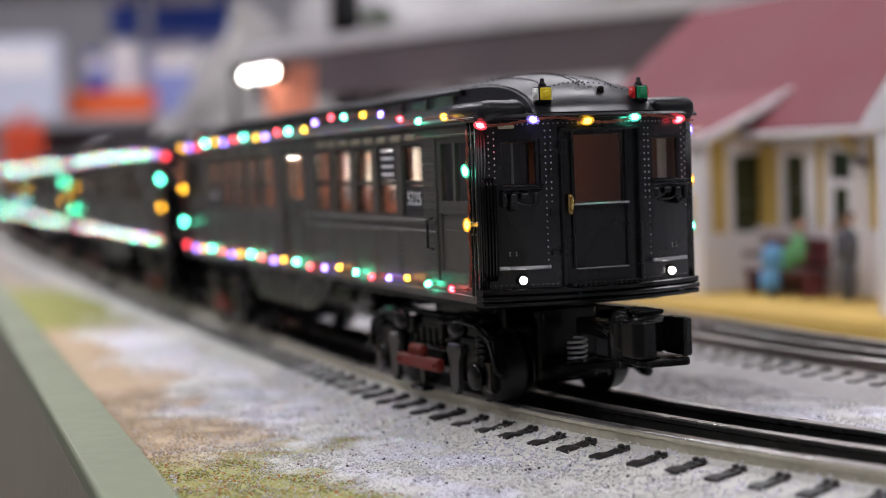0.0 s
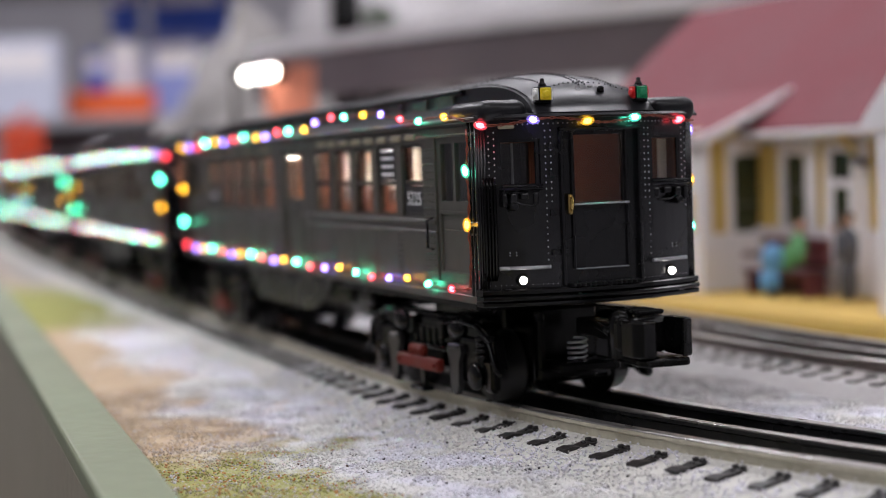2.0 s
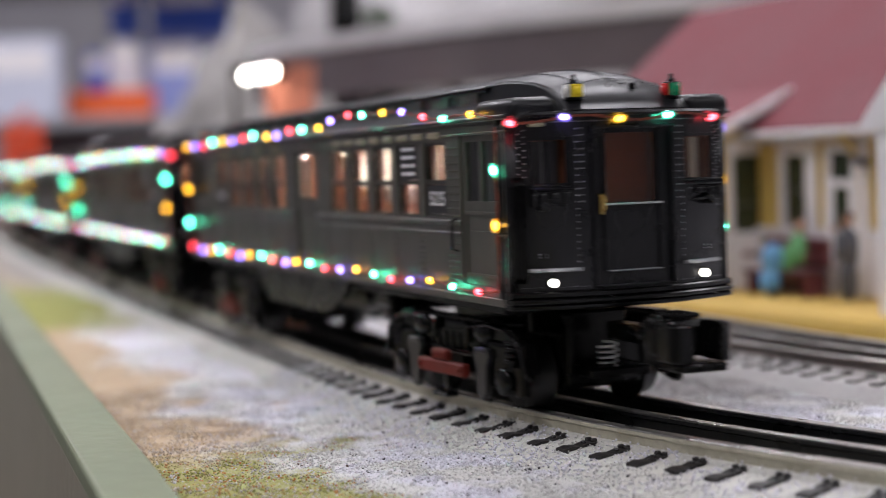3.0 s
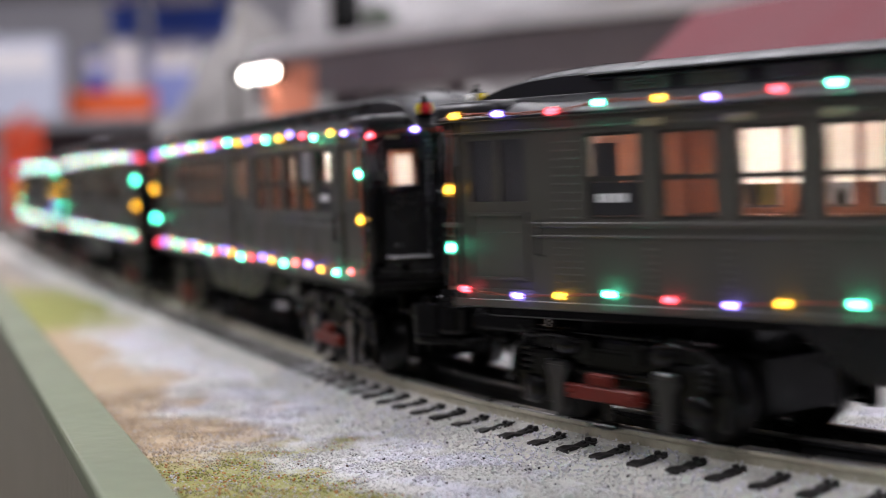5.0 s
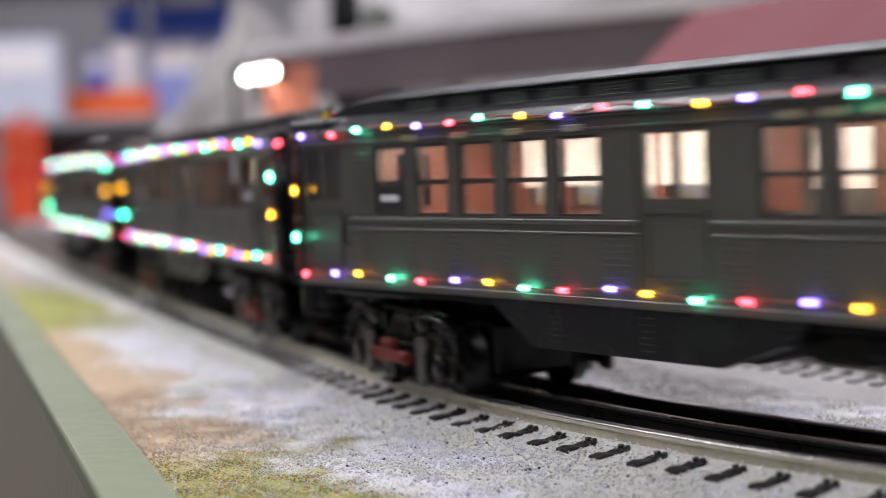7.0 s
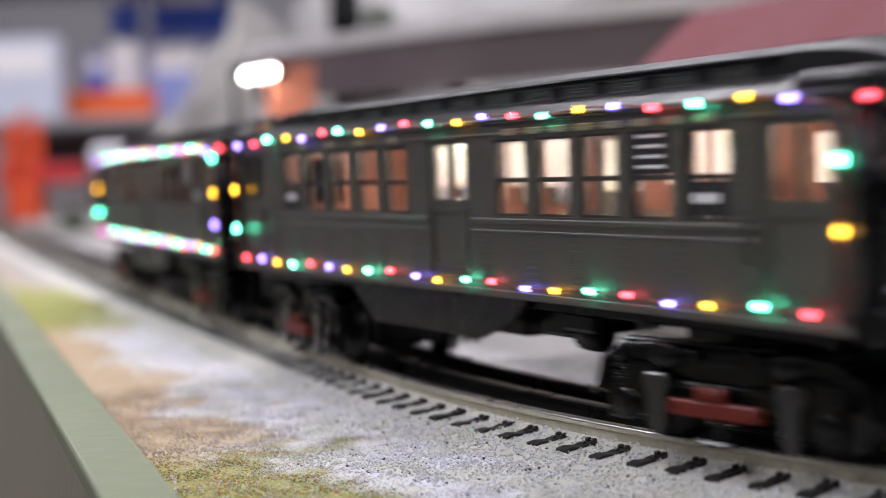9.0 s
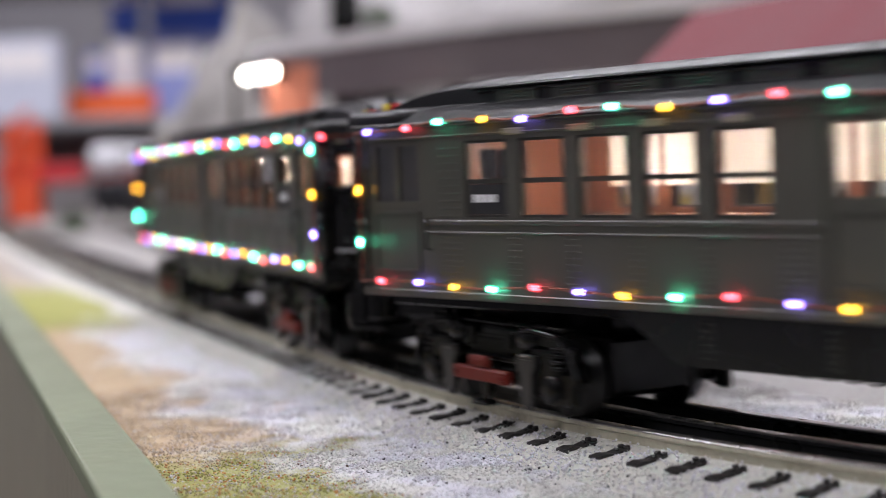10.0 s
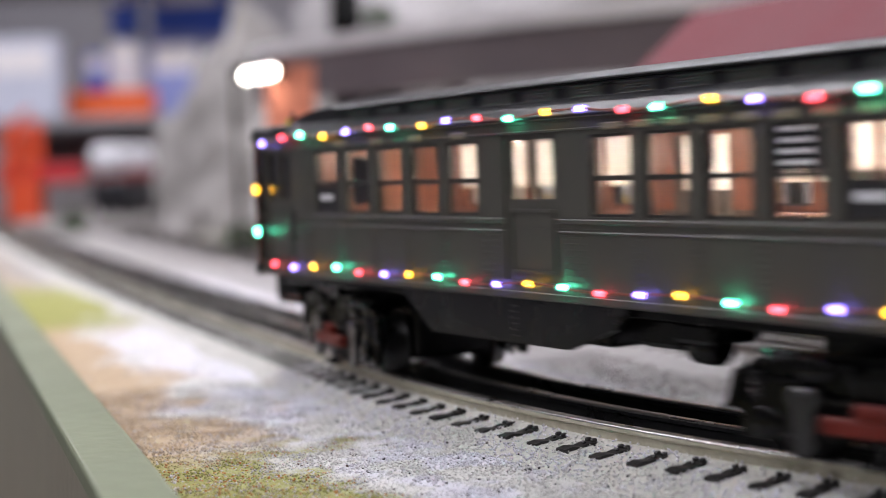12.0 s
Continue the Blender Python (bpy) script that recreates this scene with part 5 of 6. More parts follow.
def make_track(line, s0, s1, label, ties, tan):
    tr = thing("railway_track", label, "model track", "tracks of the layout")
    rail(tr, line, -0.0165, s0, s1, "rail", tan, RAILTOP, "outer running rail")
    # on the main track the inner rail takes the centre rail's dark colour
    rail(tr, line, 0.0165, s0, s1, "rail", CENTRERAIL if tan == RAILSIDE else tan, RAILTOP, "dark inner running rail")
    rail(tr, line, 0.0, s0, s1, "centre_rail", CENTRERAIL if tan == RAILSIDE else tan, RAILTOP, "blackened centre rail")
    if "tie" not in CACHE:
        bm = bmesh.new()
        # outer ends stand a little higher than the dark middle; a waist and two spike heads beside each rail
        prism(bm, [(-0.0288, -0.0100), (-0.0290, -0.0049), (-0.0268, -0.0045), (-0.0240, -0.0047), (-0.0215, -0.0042), (-0.0190, -0.0043), (-0.0150, -0.0058), (0.0150, -0.0058), (0.0190, -0.0043), (0.0215, -0.0042), (0.0240, -0.0047), (0.0268, -0.0045), (0.0290, -0.0049), (0.0288, -0.0100)], -0.0018, 0.0018)
        for v in bm.verts:
            y = v.co.x
            v.co = (v.co.y * (0.84 if abs(abs(y) - 0.0240) < 0.0001 else 1.0), y, v.co.z)
        for sg in (-1, 1):
            for dx in (-0.0011, 0.0010):
                bbox(bm, dx - 0.0006, dx + 0.0006, sg * 0.0200 - 0.0007, sg * 0.0200 + 0.0009, -0.0046, -0.0034, 0.0003, 1)
            bbox(bm, -0.0007, 0.0007, sg * 0.0222 - 0.0005, sg * 0.0222 + 0.0005, -0.0046, -0.0038, 0.0003, 1)
        CACHE["tie"] = mesh_of("sleeper", bm, TIE)
        CACHE["dusty_tie"] = CACHE["tie"].copy()
        CACHE["dusty_tie"].materials[0] = mat("dusty_grey_sleeper", (0.17, 0.16, 0.155), 0.7, vary=0.3, grain=900, blotch=150, bump=0.4, objrand=0.5)
    rnd = random.Random(3)
    for i in range(ties):
        s = s1 - 0.006 - 0.01138 * i
        x, y, th = line(s)
        again("sleeper", CACHE["tie" if tan == RAILSIDE else "dusty_tie"], tr, pose(x, y, rnd.uniform(-0.0003, 0.0002), 0, 0, math.degrees(th) + rnd.uniform(-0.8, 0.8)))
    # the roadbed, dark between the rails
    bm = bmesh.new()
    n = int((s1 - s0) / 0.02)
    rows = []
    for i in range(n + 1):
        row = []
        for a, z in ((-0.042, -0.0100), (-0.030, -0.0057), (-0.0200, -0.0048), (-0.0186, -0.0037), (-0.0172, -0.0037), (-0.0150, -0.0066), (0.0150, -0.0066), (0.0172, -0.0037), (0.0186, -0.0037), (0.0200, -0.0048), (0.030, -0.0057), (0.042, -0.0100)):
            x, y, th = line(s0 + (s1 - s0) * i / n, a)
            row.append(bm.verts.new((x, y, z)))
        rows.append(row)
    for a, b in zip(rows, rows[1:]):
        for j in range(11):
            bm.faces.new((a[j], b[j], b[j + 1], a[j + 1])).material_index = int(3 < j < 7)
    rb = part("roadbed", bm, ROADBED if tan == RAILSIDE else DIMBED, tr, "fine grey-green ballast shoulder, dark between the rails")
    rb.data.materials.append(DARKBED)
    return tr


make_track(track, -2.3, 0.62, "three-rail model railway track with black sleepers in pale ballast", 254, RAILSIDE)
make_track(inner, -1.6, 0.75, "second three-rail model track curving before the station", 204, RUSTRAIL)

# ---- station ----
# a: along the tracks, towards the viewer's side; b: out from the wall towards the tracks
E1 = Vector((0.4488, -0.8936, 0))
E2 = Vector((-0.8936, -0.4488, 0))
ST = Matrix(((E1.x, -E2.x, 0, 0), (E1.y, -E2.y, 0, 0), (0, 0, 1, 0), (0, 0, 0, 1)))  # local x = a, local y = -b
YELLOW = mat("pale_yellow_clapboard", (0.66, 0.47, 0.13), 0.6, vary=0.08, grain=300, blotch=30)
TRIMWHITE = mat("white_painted_trim", (0.84, 0.81, 0.82), 0.55, vary=0.05, grain=300, blotch=25)
REDROOF = mat("brick_red_shingle_roof", (0.145, 0.018, 0.028), 0.7, vary=0.18, grain=260, blotch=18, bump=0.5, second=(0.20, 0.034, 0.046))
DARKGLASS = mat("dark_green_window_shade", (0.030, 0.040, 0.022), 0.2, vary=0.3, grain=150)
PLATFORM = mat("ochre_platform_planks", (0.60, 0.40, 0.09), 0.6, vary=0.10, grain=220, blotch=22)
MAROON = mat("maroon_bench_paint", (0.12, 0.022, 0.030), 0.4, grain=400)


def sbox(bm, a0, a1, b0, b1, z0, z1, r=0.0006):
    bbox(bm, min(a0, a1), max(a0, a1), min(-b0, -b1), max(-b0, -b1), z0, z1, r, 1)


def station_window(st, a0, a1, b, z0, z1, side=False, mull=1):
    """A dark sash window with white casing in the front wall, or in a wing's side wall (then a0, a1 run along b)."""
    w = 0.0040

    def bx(bm, p0, p1, d0, d1, q0, q1):
        if side:
            bbox(bm, b + d0, b + d1, min(-p0, -p1), max(-p0, -p1), q0, q1, 0.0004, 1)
        else:
            bbox(bm, p0, p1, -(b + d1), -(b + d0), q0, q1, 0.0004, 1)
    bm = bmesh.new()
    bx(bm, a0, a1, -0.0005, 0.0010, z0, z1)
    o = part("station_window", bm, DARKGLASS, st, "dark window with drawn shade")
    bm = bmesh.new()
    for p0, p1, q0, q1 in ((a0 - w, a0, z0 - w, z1 + w), (a1, a1 + w, z0 - w, z1 + w), (a0, a1, z0 - w, z0), (a0, a1, z1, z1 + w)):
        bx(bm, p0, p1, 0, 0.0015, q0, q1)
    bx(bm, a0 - w - 0.001, a1 + w + 0.001, 0, 0.0030, z1 + w, z1 + w + 0.0028)
    part("casing", bm, TRIMWHITE, o)
    bm = bmesh.new()
    for k in range(mull):
        z = z0 + (z1 - z0) * (k + 1) / (mull + 1)
        bx(bm, a0, a1, 0, 0.0020, z - 0.0006, z + 0.0006)
    part("glazing_bar", bm, mat("dark_glazing_bar", (0.06, 0.07, 0.05), 0.5), o)


def make_station():
    st = thing("station_building", "yellow and white model station with a red shingled roof", "model building", m=ST)
    b0, bw, ac = -0.450, -0.4185, -0.5687
    # walls: white wainscot below, yellow boards above, each board a piece
    bm = bmesh.new()
    sbox(bm, ac, -0.36, b0 - 0.006, b0, 0.0, 0.074)
    sbox(bm, -0.715, ac, bw - 0.006, bw, 0.0, 0.074)
    sbox(bm, ac - 0.005, ac, b0, bw - 0.006, 0.0, 0.074)
    sbox(bm, -0.72, -0.36, -0.62, -0.614, 0.0, 0.074)
    sbox(bm, -0.366, -0.36, -0.614, b0 - 0.006, 0.0, 0.074)
    sbox(bm, -0.72, -0.714, -0.614, bw - 0.006, 0.0, 0.070)
    part("wall", bm, YELLOW, st, "pale yellow boarded wall")
    bm = bmesh.new()
    sbox(bm, ac, -0.36, b0, b0 + 0.0016, 0.0, 0.0265)
    sbox(bm, ac, ac + 0.0016, b0 + 0.0016, bw + 0.0016, 0.0, 0.0265)
    sbox(bm, -0.715, ac, bw, bw + 0.0016, 0.0, 0.0265)
    w = part("wainscot", bm, TRIMWHITE, st, "white wainscot")
    bm = bmesh.new()
    sbox(bm, 0, 0.0036, b0 + 0.0014, b0 + 0.0023, 0.001, 0.025, 0.0002)
    me = mesh_of("wainscot_board", bm, TRIMWHITE)
    for a in np.arange(ac + 0.004, -0.44, 0.0045):
        again("wainscot_board", me, w, pose(a, 0, 0))
    bm = bmesh.new()
    sbox(bm, ac + 0.002, -0.365, b0, b0 + 0.0007, 0, 0.0021, 0.0002)
    me = mesh_of("clapboard", bm, YELLOW)
    bm = bmesh.new()
    bbox(bm, ac, ac + 0.0007, -bw, -(b0 + 0.002), 0, 0.0021, 0.0002, 1)
    me2 = mesh_of("clapboard", bm, YELLOW)
    for z in np.arange(0.0286, 0.066, 0.0026):
        again("clapboard", me, w, pose(0, 0, z))
        again("clapboard", me2, w, pose(0, 0, z))
    bm = bmesh.new()
    sbox(bm, -0.714, ac - 0.004, bw, bw + 0.0016, 0.045, 0.071, 0.0003)
    part("wall_panel", bm, TRIMWHITE, st, "white wall panel")
    for a in (-0.69, -0.655, -0.62):
        station_window(st, a, a + 0.011, bw, 0.0300, 0.0600)
    # white corner posts and rails
    bm = bmesh.new()
    sbox(bm, ac - 0.004, ac + 0.0022, bw - 0.004, bw + 0.0022, 0, 0.0735)
    part("corner_post", bm, TRIMWHITE, st)
    for a in (-0.5475 - 0.0035, -0.5300, -0.4975):
        bm = bmesh.new()
        sbox(bm, a, a + 0.0040, b0, b0 + 0.0025, 0, 0.068)
        part("wall_post", bm, TRIMWHITE, st)
    bm = bmesh.new()
    sbox(bm, ac, -0.36, b0, b0 + 0.0028, 0.0265, 0.0285)
    part("sill_rail", bm, TRIMWHITE, st)
    bm = bmesh.new()
    sbox(bm, ac, -0.36, b0, b0 + 0.0028, 0.0670, 0.0705)
    part("frieze", bm, TRIMWHITE, st)
    station_window(st, -0.5470, -0.5340, b0, 0.0290, 0.0610)
    station_window(st, -0.4515, -0.4355, ac, 0.0165, 0.0619, side=True)
    # door with transom
    bm = bmesh.new()
    sbox(bm, -0.5165, -0.5035, b0, b0 + 0.0015, 0.0, 0.0465)
    d = part("station_door", bm, DARKGLASS, st, "dark green glazed door with white frame")
    bm = bmesh.new()
    sbox(bm, -0.5165, -0.5035, b0, b0 + 0.0015, 0.0500, 0.0616)
    part("transom_light", bm, DARKGLASS, d)
    bm = bmesh.new()
    for a0, a1, z0, z1 in ((-0.5205, -0.5165, 0, 0.0655), (-0.5035, -0.4995, 0, 0.0655), (-0.5165, -0.5035, 0.0465, 0.0500), (-0.5165, -0.5035, 0.0616, 0.0655), (-0.5165, -0.5148, 0, 0.0465), (-0.5052, -0.5035, 0, 0.0465), (-0.5148, -0.5052, 0.0, 0.013)):
        sbox(bm, a0, a1, b0, b0 + 0.0022, z0, z1, 0.0004)
    part("door_frame", bm, TRIMWHITE, d)
    bm = bmesh.new()
    sbox(bm, -0.4955, -0.4915, b0 + 0.001, b0 + 0.007, 0.0555, 0.0590)
    sbox(bm, -0.4945, -0.4925, b0 + 0.006, b0 + 0.010, 0.0565, 0.0600)
    part("wall_lamp", bm, mat("dark_grey_wall_lamp", (0.12, 0.12, 0.15), 0.5), st)
    # roof: main slope, and the lower slope over the wing
    def slab(name, pts, t=0.0022):
        bm = bmesh.new()
        top = [bm.verts.new((a, -b, z)) for a, b, z in pts]
        bot = [bm.verts.new((a, -b, z - t)) for a, b, z in pts]
        bm.faces.new(top)
        bm.faces.new(bot[::-1])
        for i in range(len(pts)):
            j = (i + 1) % len(pts)
            bm.faces.new((top[i], bot[i], bot[j], top[j]))
        return part(name, bm, REDROOF, st, "brick red shingled roof slope")
    r = slab("roof", [(-0.722, -0.440, 0.0725), (-0.352, -0.440, 0.0725), (-0.352, -0.530, 0.1445), (-0.722, -0.530, 0.1445)])
    slab("roof", [(-0.352, -0.628, 0.0725), (-0.722, -0.628, 0.0725), (-0.722, -0.5305, 0.1445), (-0.352, -0.5305, 0.1445)])
    slab("wing_roof", [(-0.722, -0.4140, 0.0712), (-0.5600, -0.4140, 0.0712), (-0.5600, -0.4620, 0.0915), (-0.722, -0.4620, 0.0915)])
    for k in range(26):
        for off, z0, b_0, sl, a1 in ((0, 0.0727, -0.440, 0.8, -0.353),):
            bm = bmesh.new()
            f = k / 26
            b1, z1 = b_0 - 0.09 * f, z0 + 0.072 * f
            m_ = Matrix.Translation((0, -b1, z1)) @ pose(0, 0, 0, math.degrees(math.atan(0.8)))
            bbox(bm, -0.7215, a1, 0, 0.0048, 0.0, 0.0005, 0.0002, 1, m_)
            part("shingle_course", bm, REDROOF, r)
    bm = bmesh.new()
    sbox(bm, -0.722, -0.352, -0.4400, -0.4382, 0.0692, 0.0722, 0.0004)
    part("gutter_board", bm, TRIMWHITE, st)
    bm = bmesh.new()
    sbox(bm, -0.722, -0.5600, -0.4140, -0.4122, 0.0680, 0.0708, 0.0004)
    part("gutter_board", bm, TRIMWHITE, st)
    bm = bmesh.new()
    prism(bm, [(-(-0.4135), 0.0672), (0.4640, 0.0884), (0.4640, 0.0925), (0.4135, 0.0715)], 0, 0.002)
    for v in bm.verts:
        v.co = (-0.5600 + v.co.y, v.co.x, v.co.z)
    part("rake_board", bm, TRIMWHITE, st, "white rake board")
    for a in (-0.719, -0.363):
        bm = bmesh.new()
        prism(bm, [(0.452, 0.073), (0.530, 0.139), (0.614, 0.074)], 0, 0.004)
        for v in bm.verts:
            v.co = (a + v.co.y, v.co.x, v.co.z)
        part("gable_wall", bm, YELLOW, st)
    # brackets under the eaves
    for a in (-0.500, -0.470, -0.420):
        bm = bmesh.new()
        tube(bm, [(a, 0.4500, 0.0560), (a, 0.4470, 0.0610), (a, 0.4435, 0.0655), (a, 0.4405, 0.0695)], 0.0013, 6)
        part("eave_bracket", bm, YELLOW, st)
    # near wing with white gable
    bm = bmesh.new()
    sbox(bm, -0.436, -0.36, -0.4500, -0.4000, 0.0, 0.075)
    part("near_wing_wall", bm, TRIMWHITE, st, "white boarded wing")
    bm = bmesh.new()
    prism(bm, [(-0.444, 0.0700), (-0.40, 0.118), (-0.352, 0.0700)], 0.3985, 0.460)
    part("gable", bm, TRIMWHITE, st, "white gable")


make_station()

bm = bmesh.new()
sbox(bm, -0.75, -0.34, -0.62, -0.3835, GROUND - 0.002, -0.0012, 0.0008)
plat = tagged(new("station_platform", mesh_of("station_platform", bm, PLATFORM)), "ochre yellow planked station platform", "platform")
plat.matrix_basis = ST
bm = bmesh.new()
sbox(bm, -0.749, -0.341, -0.0053, 0, -0.0013, 0.0, 0.0003)
me = mesh_of("plank", bm, PLATFORM)
for k in range(12):
    again("plank", me, plat, pose(0, 0.3850 + 0.0058 * k, 0))


def bench(m):
    be = thing("platform_bench", "maroon slatted model bench on the station platform", "bench", m=m)
    for name, a in (("seat", (-0.022, 0.022, -0.008, 0.004, 0.0095, 0.0112)), ("backrest", (-0.022, 0.022, 0.0035, 0.0060, 0.0120, 0.0250)), ("leg", (-0.020, -0.0175, -0.007, 0.005, 0, 0.0095)), ("leg", (0.0175, 0.020, -0.007, 0.005, 0, 0.0095)),
                    ("armrest", (-0.022, -0.0195, -0.008, 0.005, 0.0165, 0.0185)), ("armrest", (0.0195, 0.022, -0.008, 0.005, 0.0165, 0.0185)), ("skirt", (-0.0175, 0.0175, 0.0020, 0.0035, 0.0010, 0.0095))):
        bm = bmesh.new()
        bbox(bm, *a, 0.0006, 1)
        part(name, bm, MAROON, be)


def figurine(name, label, m, blobs):
    """A small cast figure as one plain mesh."""
    me, mats = bpy.data.meshes.new(name), []
    bm = bmesh.new()
    for c, r, col in blobs:
        n0 = len(bm.faces)
        ellipsoid(bm, c, *r, 12, 8)
        bm.faces.ensure_lookup_table()
        if col not in mats:
            mats.append(col)
        for f in bm.faces[n0:]:
            f.material_index = mats.index(col)
    bm.to_mesh(me)
    bm.free()
    for c in mats:
        me.materials.append(c)
    ob = tagged(new(name, me), label, "figurine")
    ob.matrix_basis = m


FLESH = mat("painted_tan_plaster", (0.45, 0.24, 0.16), 0.5)
SLATE = mat("slate_grey_plaster", (0.085, 0.09, 0.11), 0.5)
SKYBLUE = mat("sky_blue_plaster", (0.12, 0.33, 0.58), 0.5)
LEAFGREEN = mat("green_plaster", (0.14, 0.40, 0.17), 0.5)
DARKBROWN = mat("dark_brown_plaster", (0.06, 0.03, 0.02), 0.5)
bench(ST @ pose(-0.5290, 0.4340, 0.0, 0, 0, 0))
figurine("standing_figurine", "small standing figurine in slate grey on the platform", ST @ pose(-0.4890, 0.4330, 0.0), [
    ((-0.0018, 0, 0.0085), (0.0022, 0.0026, 0.0088), SLATE), ((0.0018, 0, 0.0085), (0.0022, 0.0026, 0.0088), SLATE), ((0, 0, 0.0230), (0.0045, 0.0032, 0.0082), SLATE), ((-0.0050, -0.0008, 0.0220), (0.0015, 0.0017, 0.0070), SLATE),
    ((0.0050, -0.0008, 0.0220), (0.0015, 0.0017, 0.0070), SLATE), ((0, 0, 0.0335), (0.0022, 0.0025, 0.0028), FLESH), ((0, 0.0004, 0.0352), (0.0025, 0.0028, 0.0016), DARKBROWN), ((-0.0038, -0.0036, 0.0300), (0.0012, 0.0022, 0.0012), FLESH)])
figurine("seated_figurine", "small seated figurine in blue and green on the bench", ST @ pose(-0.5260, 0.4290, 0.0), [
    ((-0.0035, -0.0045, 0.0065), (0.0060, 0.0040, 0.0062), SKYBLUE), ((-0.0035, -0.0025, 0.0160), (0.0062, 0.0050, 0.0070), SKYBLUE), ((0.0068, 0.0030, 0.0205), (0.0046, 0.0034, 0.0078), LEAFGREEN), ((0.0020, 0.0008, 0.0150), (0.0030, 0.0030, 0.0070), LEAFGREEN),
    ((0.0114, 0.0006, 0.0195), (0.0015, 0.0030, 0.0050), LEAFGREEN), ((0.0085, 0.0030, 0.0305), (0.0023, 0.0025, 0.0030), FLESH), ((0, -0.0036, 0.0165), (0.0018, 0.0016, 0.0016), FLESH), ((0, -0.0060, 0.0020), (0.0030, 0.0026, 0.0020), SIGNBLACK)])

DECKTOP = mat("light_grey_deck_ballast", (0.64, 0.62, 0.63), 0.8, vary=0.15, grain=300, blotch=25, bump=0.5)
DECKFACE = mat("dark_brown_grey_fascia", (0.135, 0.112, 0.118), 0.38, vary=0.2, grain=120, blotch=14)


# White house added unseen behind the train, to whiten the view through car windows.
def freight_house():
    x, y, th = track(-0.58)
    fh = thing("freight_house", "long white model house added unseen beside the inner track", "model building", m=pose(x, y, 0, 0, 0, math.degrees(th)))
    bm = bmesh.new()
    bbox(bm, -0.21, 0.21, 0.170, 0.225, GROUND - 0.002, 0.080, 0.0006, 1)
    part("wall", bm, TRIMWHITE, fh, "white boarded wall")
    bm = bmesh.new()
    prism(bm, [(0.164, 0.080), (0.1975, 0.094), (0.231, 0.080), (0.231, 0.078), (0.164, 0.078)], -0.216, 0.216)
    for v in bm.verts:
        v.co = (v.co.y, v.co.x, v.co.z)
    part("roof", bm, DECKFACE, fh, "dark low roof")
    for a in (-0.16, -0.03, 0.10):
        bm = bmesh.new()
        bbox(bm, a, a + 0.05, 0.168, 0.170, GROUND, 0.040, 0.0004, 1)
        part("freight_door", bm, YELLOW, fh, "pale yellow sliding door")


freight_house()

# ---- upper deck of the layout, seen beyond the train ----
def deck_line(k):
    """The deck's front edge, an arc that swings away at its far end."""
    pts = [(-0.15, 1.6), (-0.178, 1.5), (-0.152, 1.411), (-0.074, 1.328), (0.013, 1.239), (0.076, 1.188), (0.14, 1.147), (0.228, 1.087), (0.368, 1.0), (0.638, 0.859)]
    i = min(len(pts) - 2, int(k * (len(pts) - 1)))
    f = k * (len(pts) - 1) - i
    a, b = Vector(pts[i]), Vector(pts[i + 1])
    pa, pb = Vector(pts[max(0, i - 1)]), Vector(pts[min(len(pts) - 1, i + 2)])
    return 0.5 * ((2 * a) + (b - pa) * f + (2 * pa - 5 * a + 4 * b - pb) * f * f + (3 * a - pa - 3 * b + pb) * f ** 3)


def deck_slab(name, z0, z1, front, back, material, label):
    bm = bmesh.new()
    rows = []
    for i in range(61):
        p, q = deck_line(i / 60), deck_line(min(1, i / 60 + 0.01))
        if i == 60:
            p, q = deck_line(0.99), deck_line(1.0)
        d = (q - p).normalized()
        nrm = Vector((-d.y, d.x))
        if i == 60:
            p = deck_line(1.0)
        f, b = p - nrm * front, p + nrm * back
        rows.append([bm.verts.new((f.x, f.y, z0)), bm.verts.new((f.x, f.y, z1)), bm.verts.new((b.x, b.y, z1)), bm.verts.new((b.x, b.y, z0))])
    for a, b in zip(rows, rows[1:]):
        for j in range(4):
            bm.faces.new((a[j], b[j], b[(j + 1) % 4], a[(j + 1) % 4]))
    bm.faces.new(rows[0])
    bm.faces.new(rows[-1][::-1])
    return part(name, bm, material, DECK, label)


DECK = thing("raised_deck", "raised layout deck with grey top and dark brown fascia", "layout deck")
deck_slab("deck_top", 0.1680, 0.1800, 0.0, 0.16, DECKTOP, "light grey ballasted deck edge")
deck_slab("deck_fascia", 0.1270, 0.1678, -0.003, 0.012, DECKFACE, "dark brown-grey fascia")
deck_slab("deck_underside", 0.1600, 0.1676, -0.015, 0.155, mat("black_underside", (0.03, 0.028, 0.028), 0.7), "")
for k in (0.12, 0.33, 0.55, 0.75, 0.95):
    p = deck_line(k)
    bm = bmesh.new()
    bbox(bm, p.x + 0.085, p.x + 0.105, p.y + 0.085, p.y + 0.105, GROUND, 0.160, 0.002, 1)
    part("deck_leg", bm, DECKFACE, DECK)

# ---- rock hill at the far end ----
ROCK = mat("grey_plaster_rock", (0.22, 0.205, 0.195), 0.9, vary=0.3, grain=60, blotch=9, bump=0.8, second=(0.39, 0.37, 0.355))


PALEROCK = mat("pale_grey_plaster_rock", (0.34, 0.325, 0.325), 0.9, vary=0.3, grain=60, blotch=9, bump=0.8, second=(0.56, 0.54, 0.54))


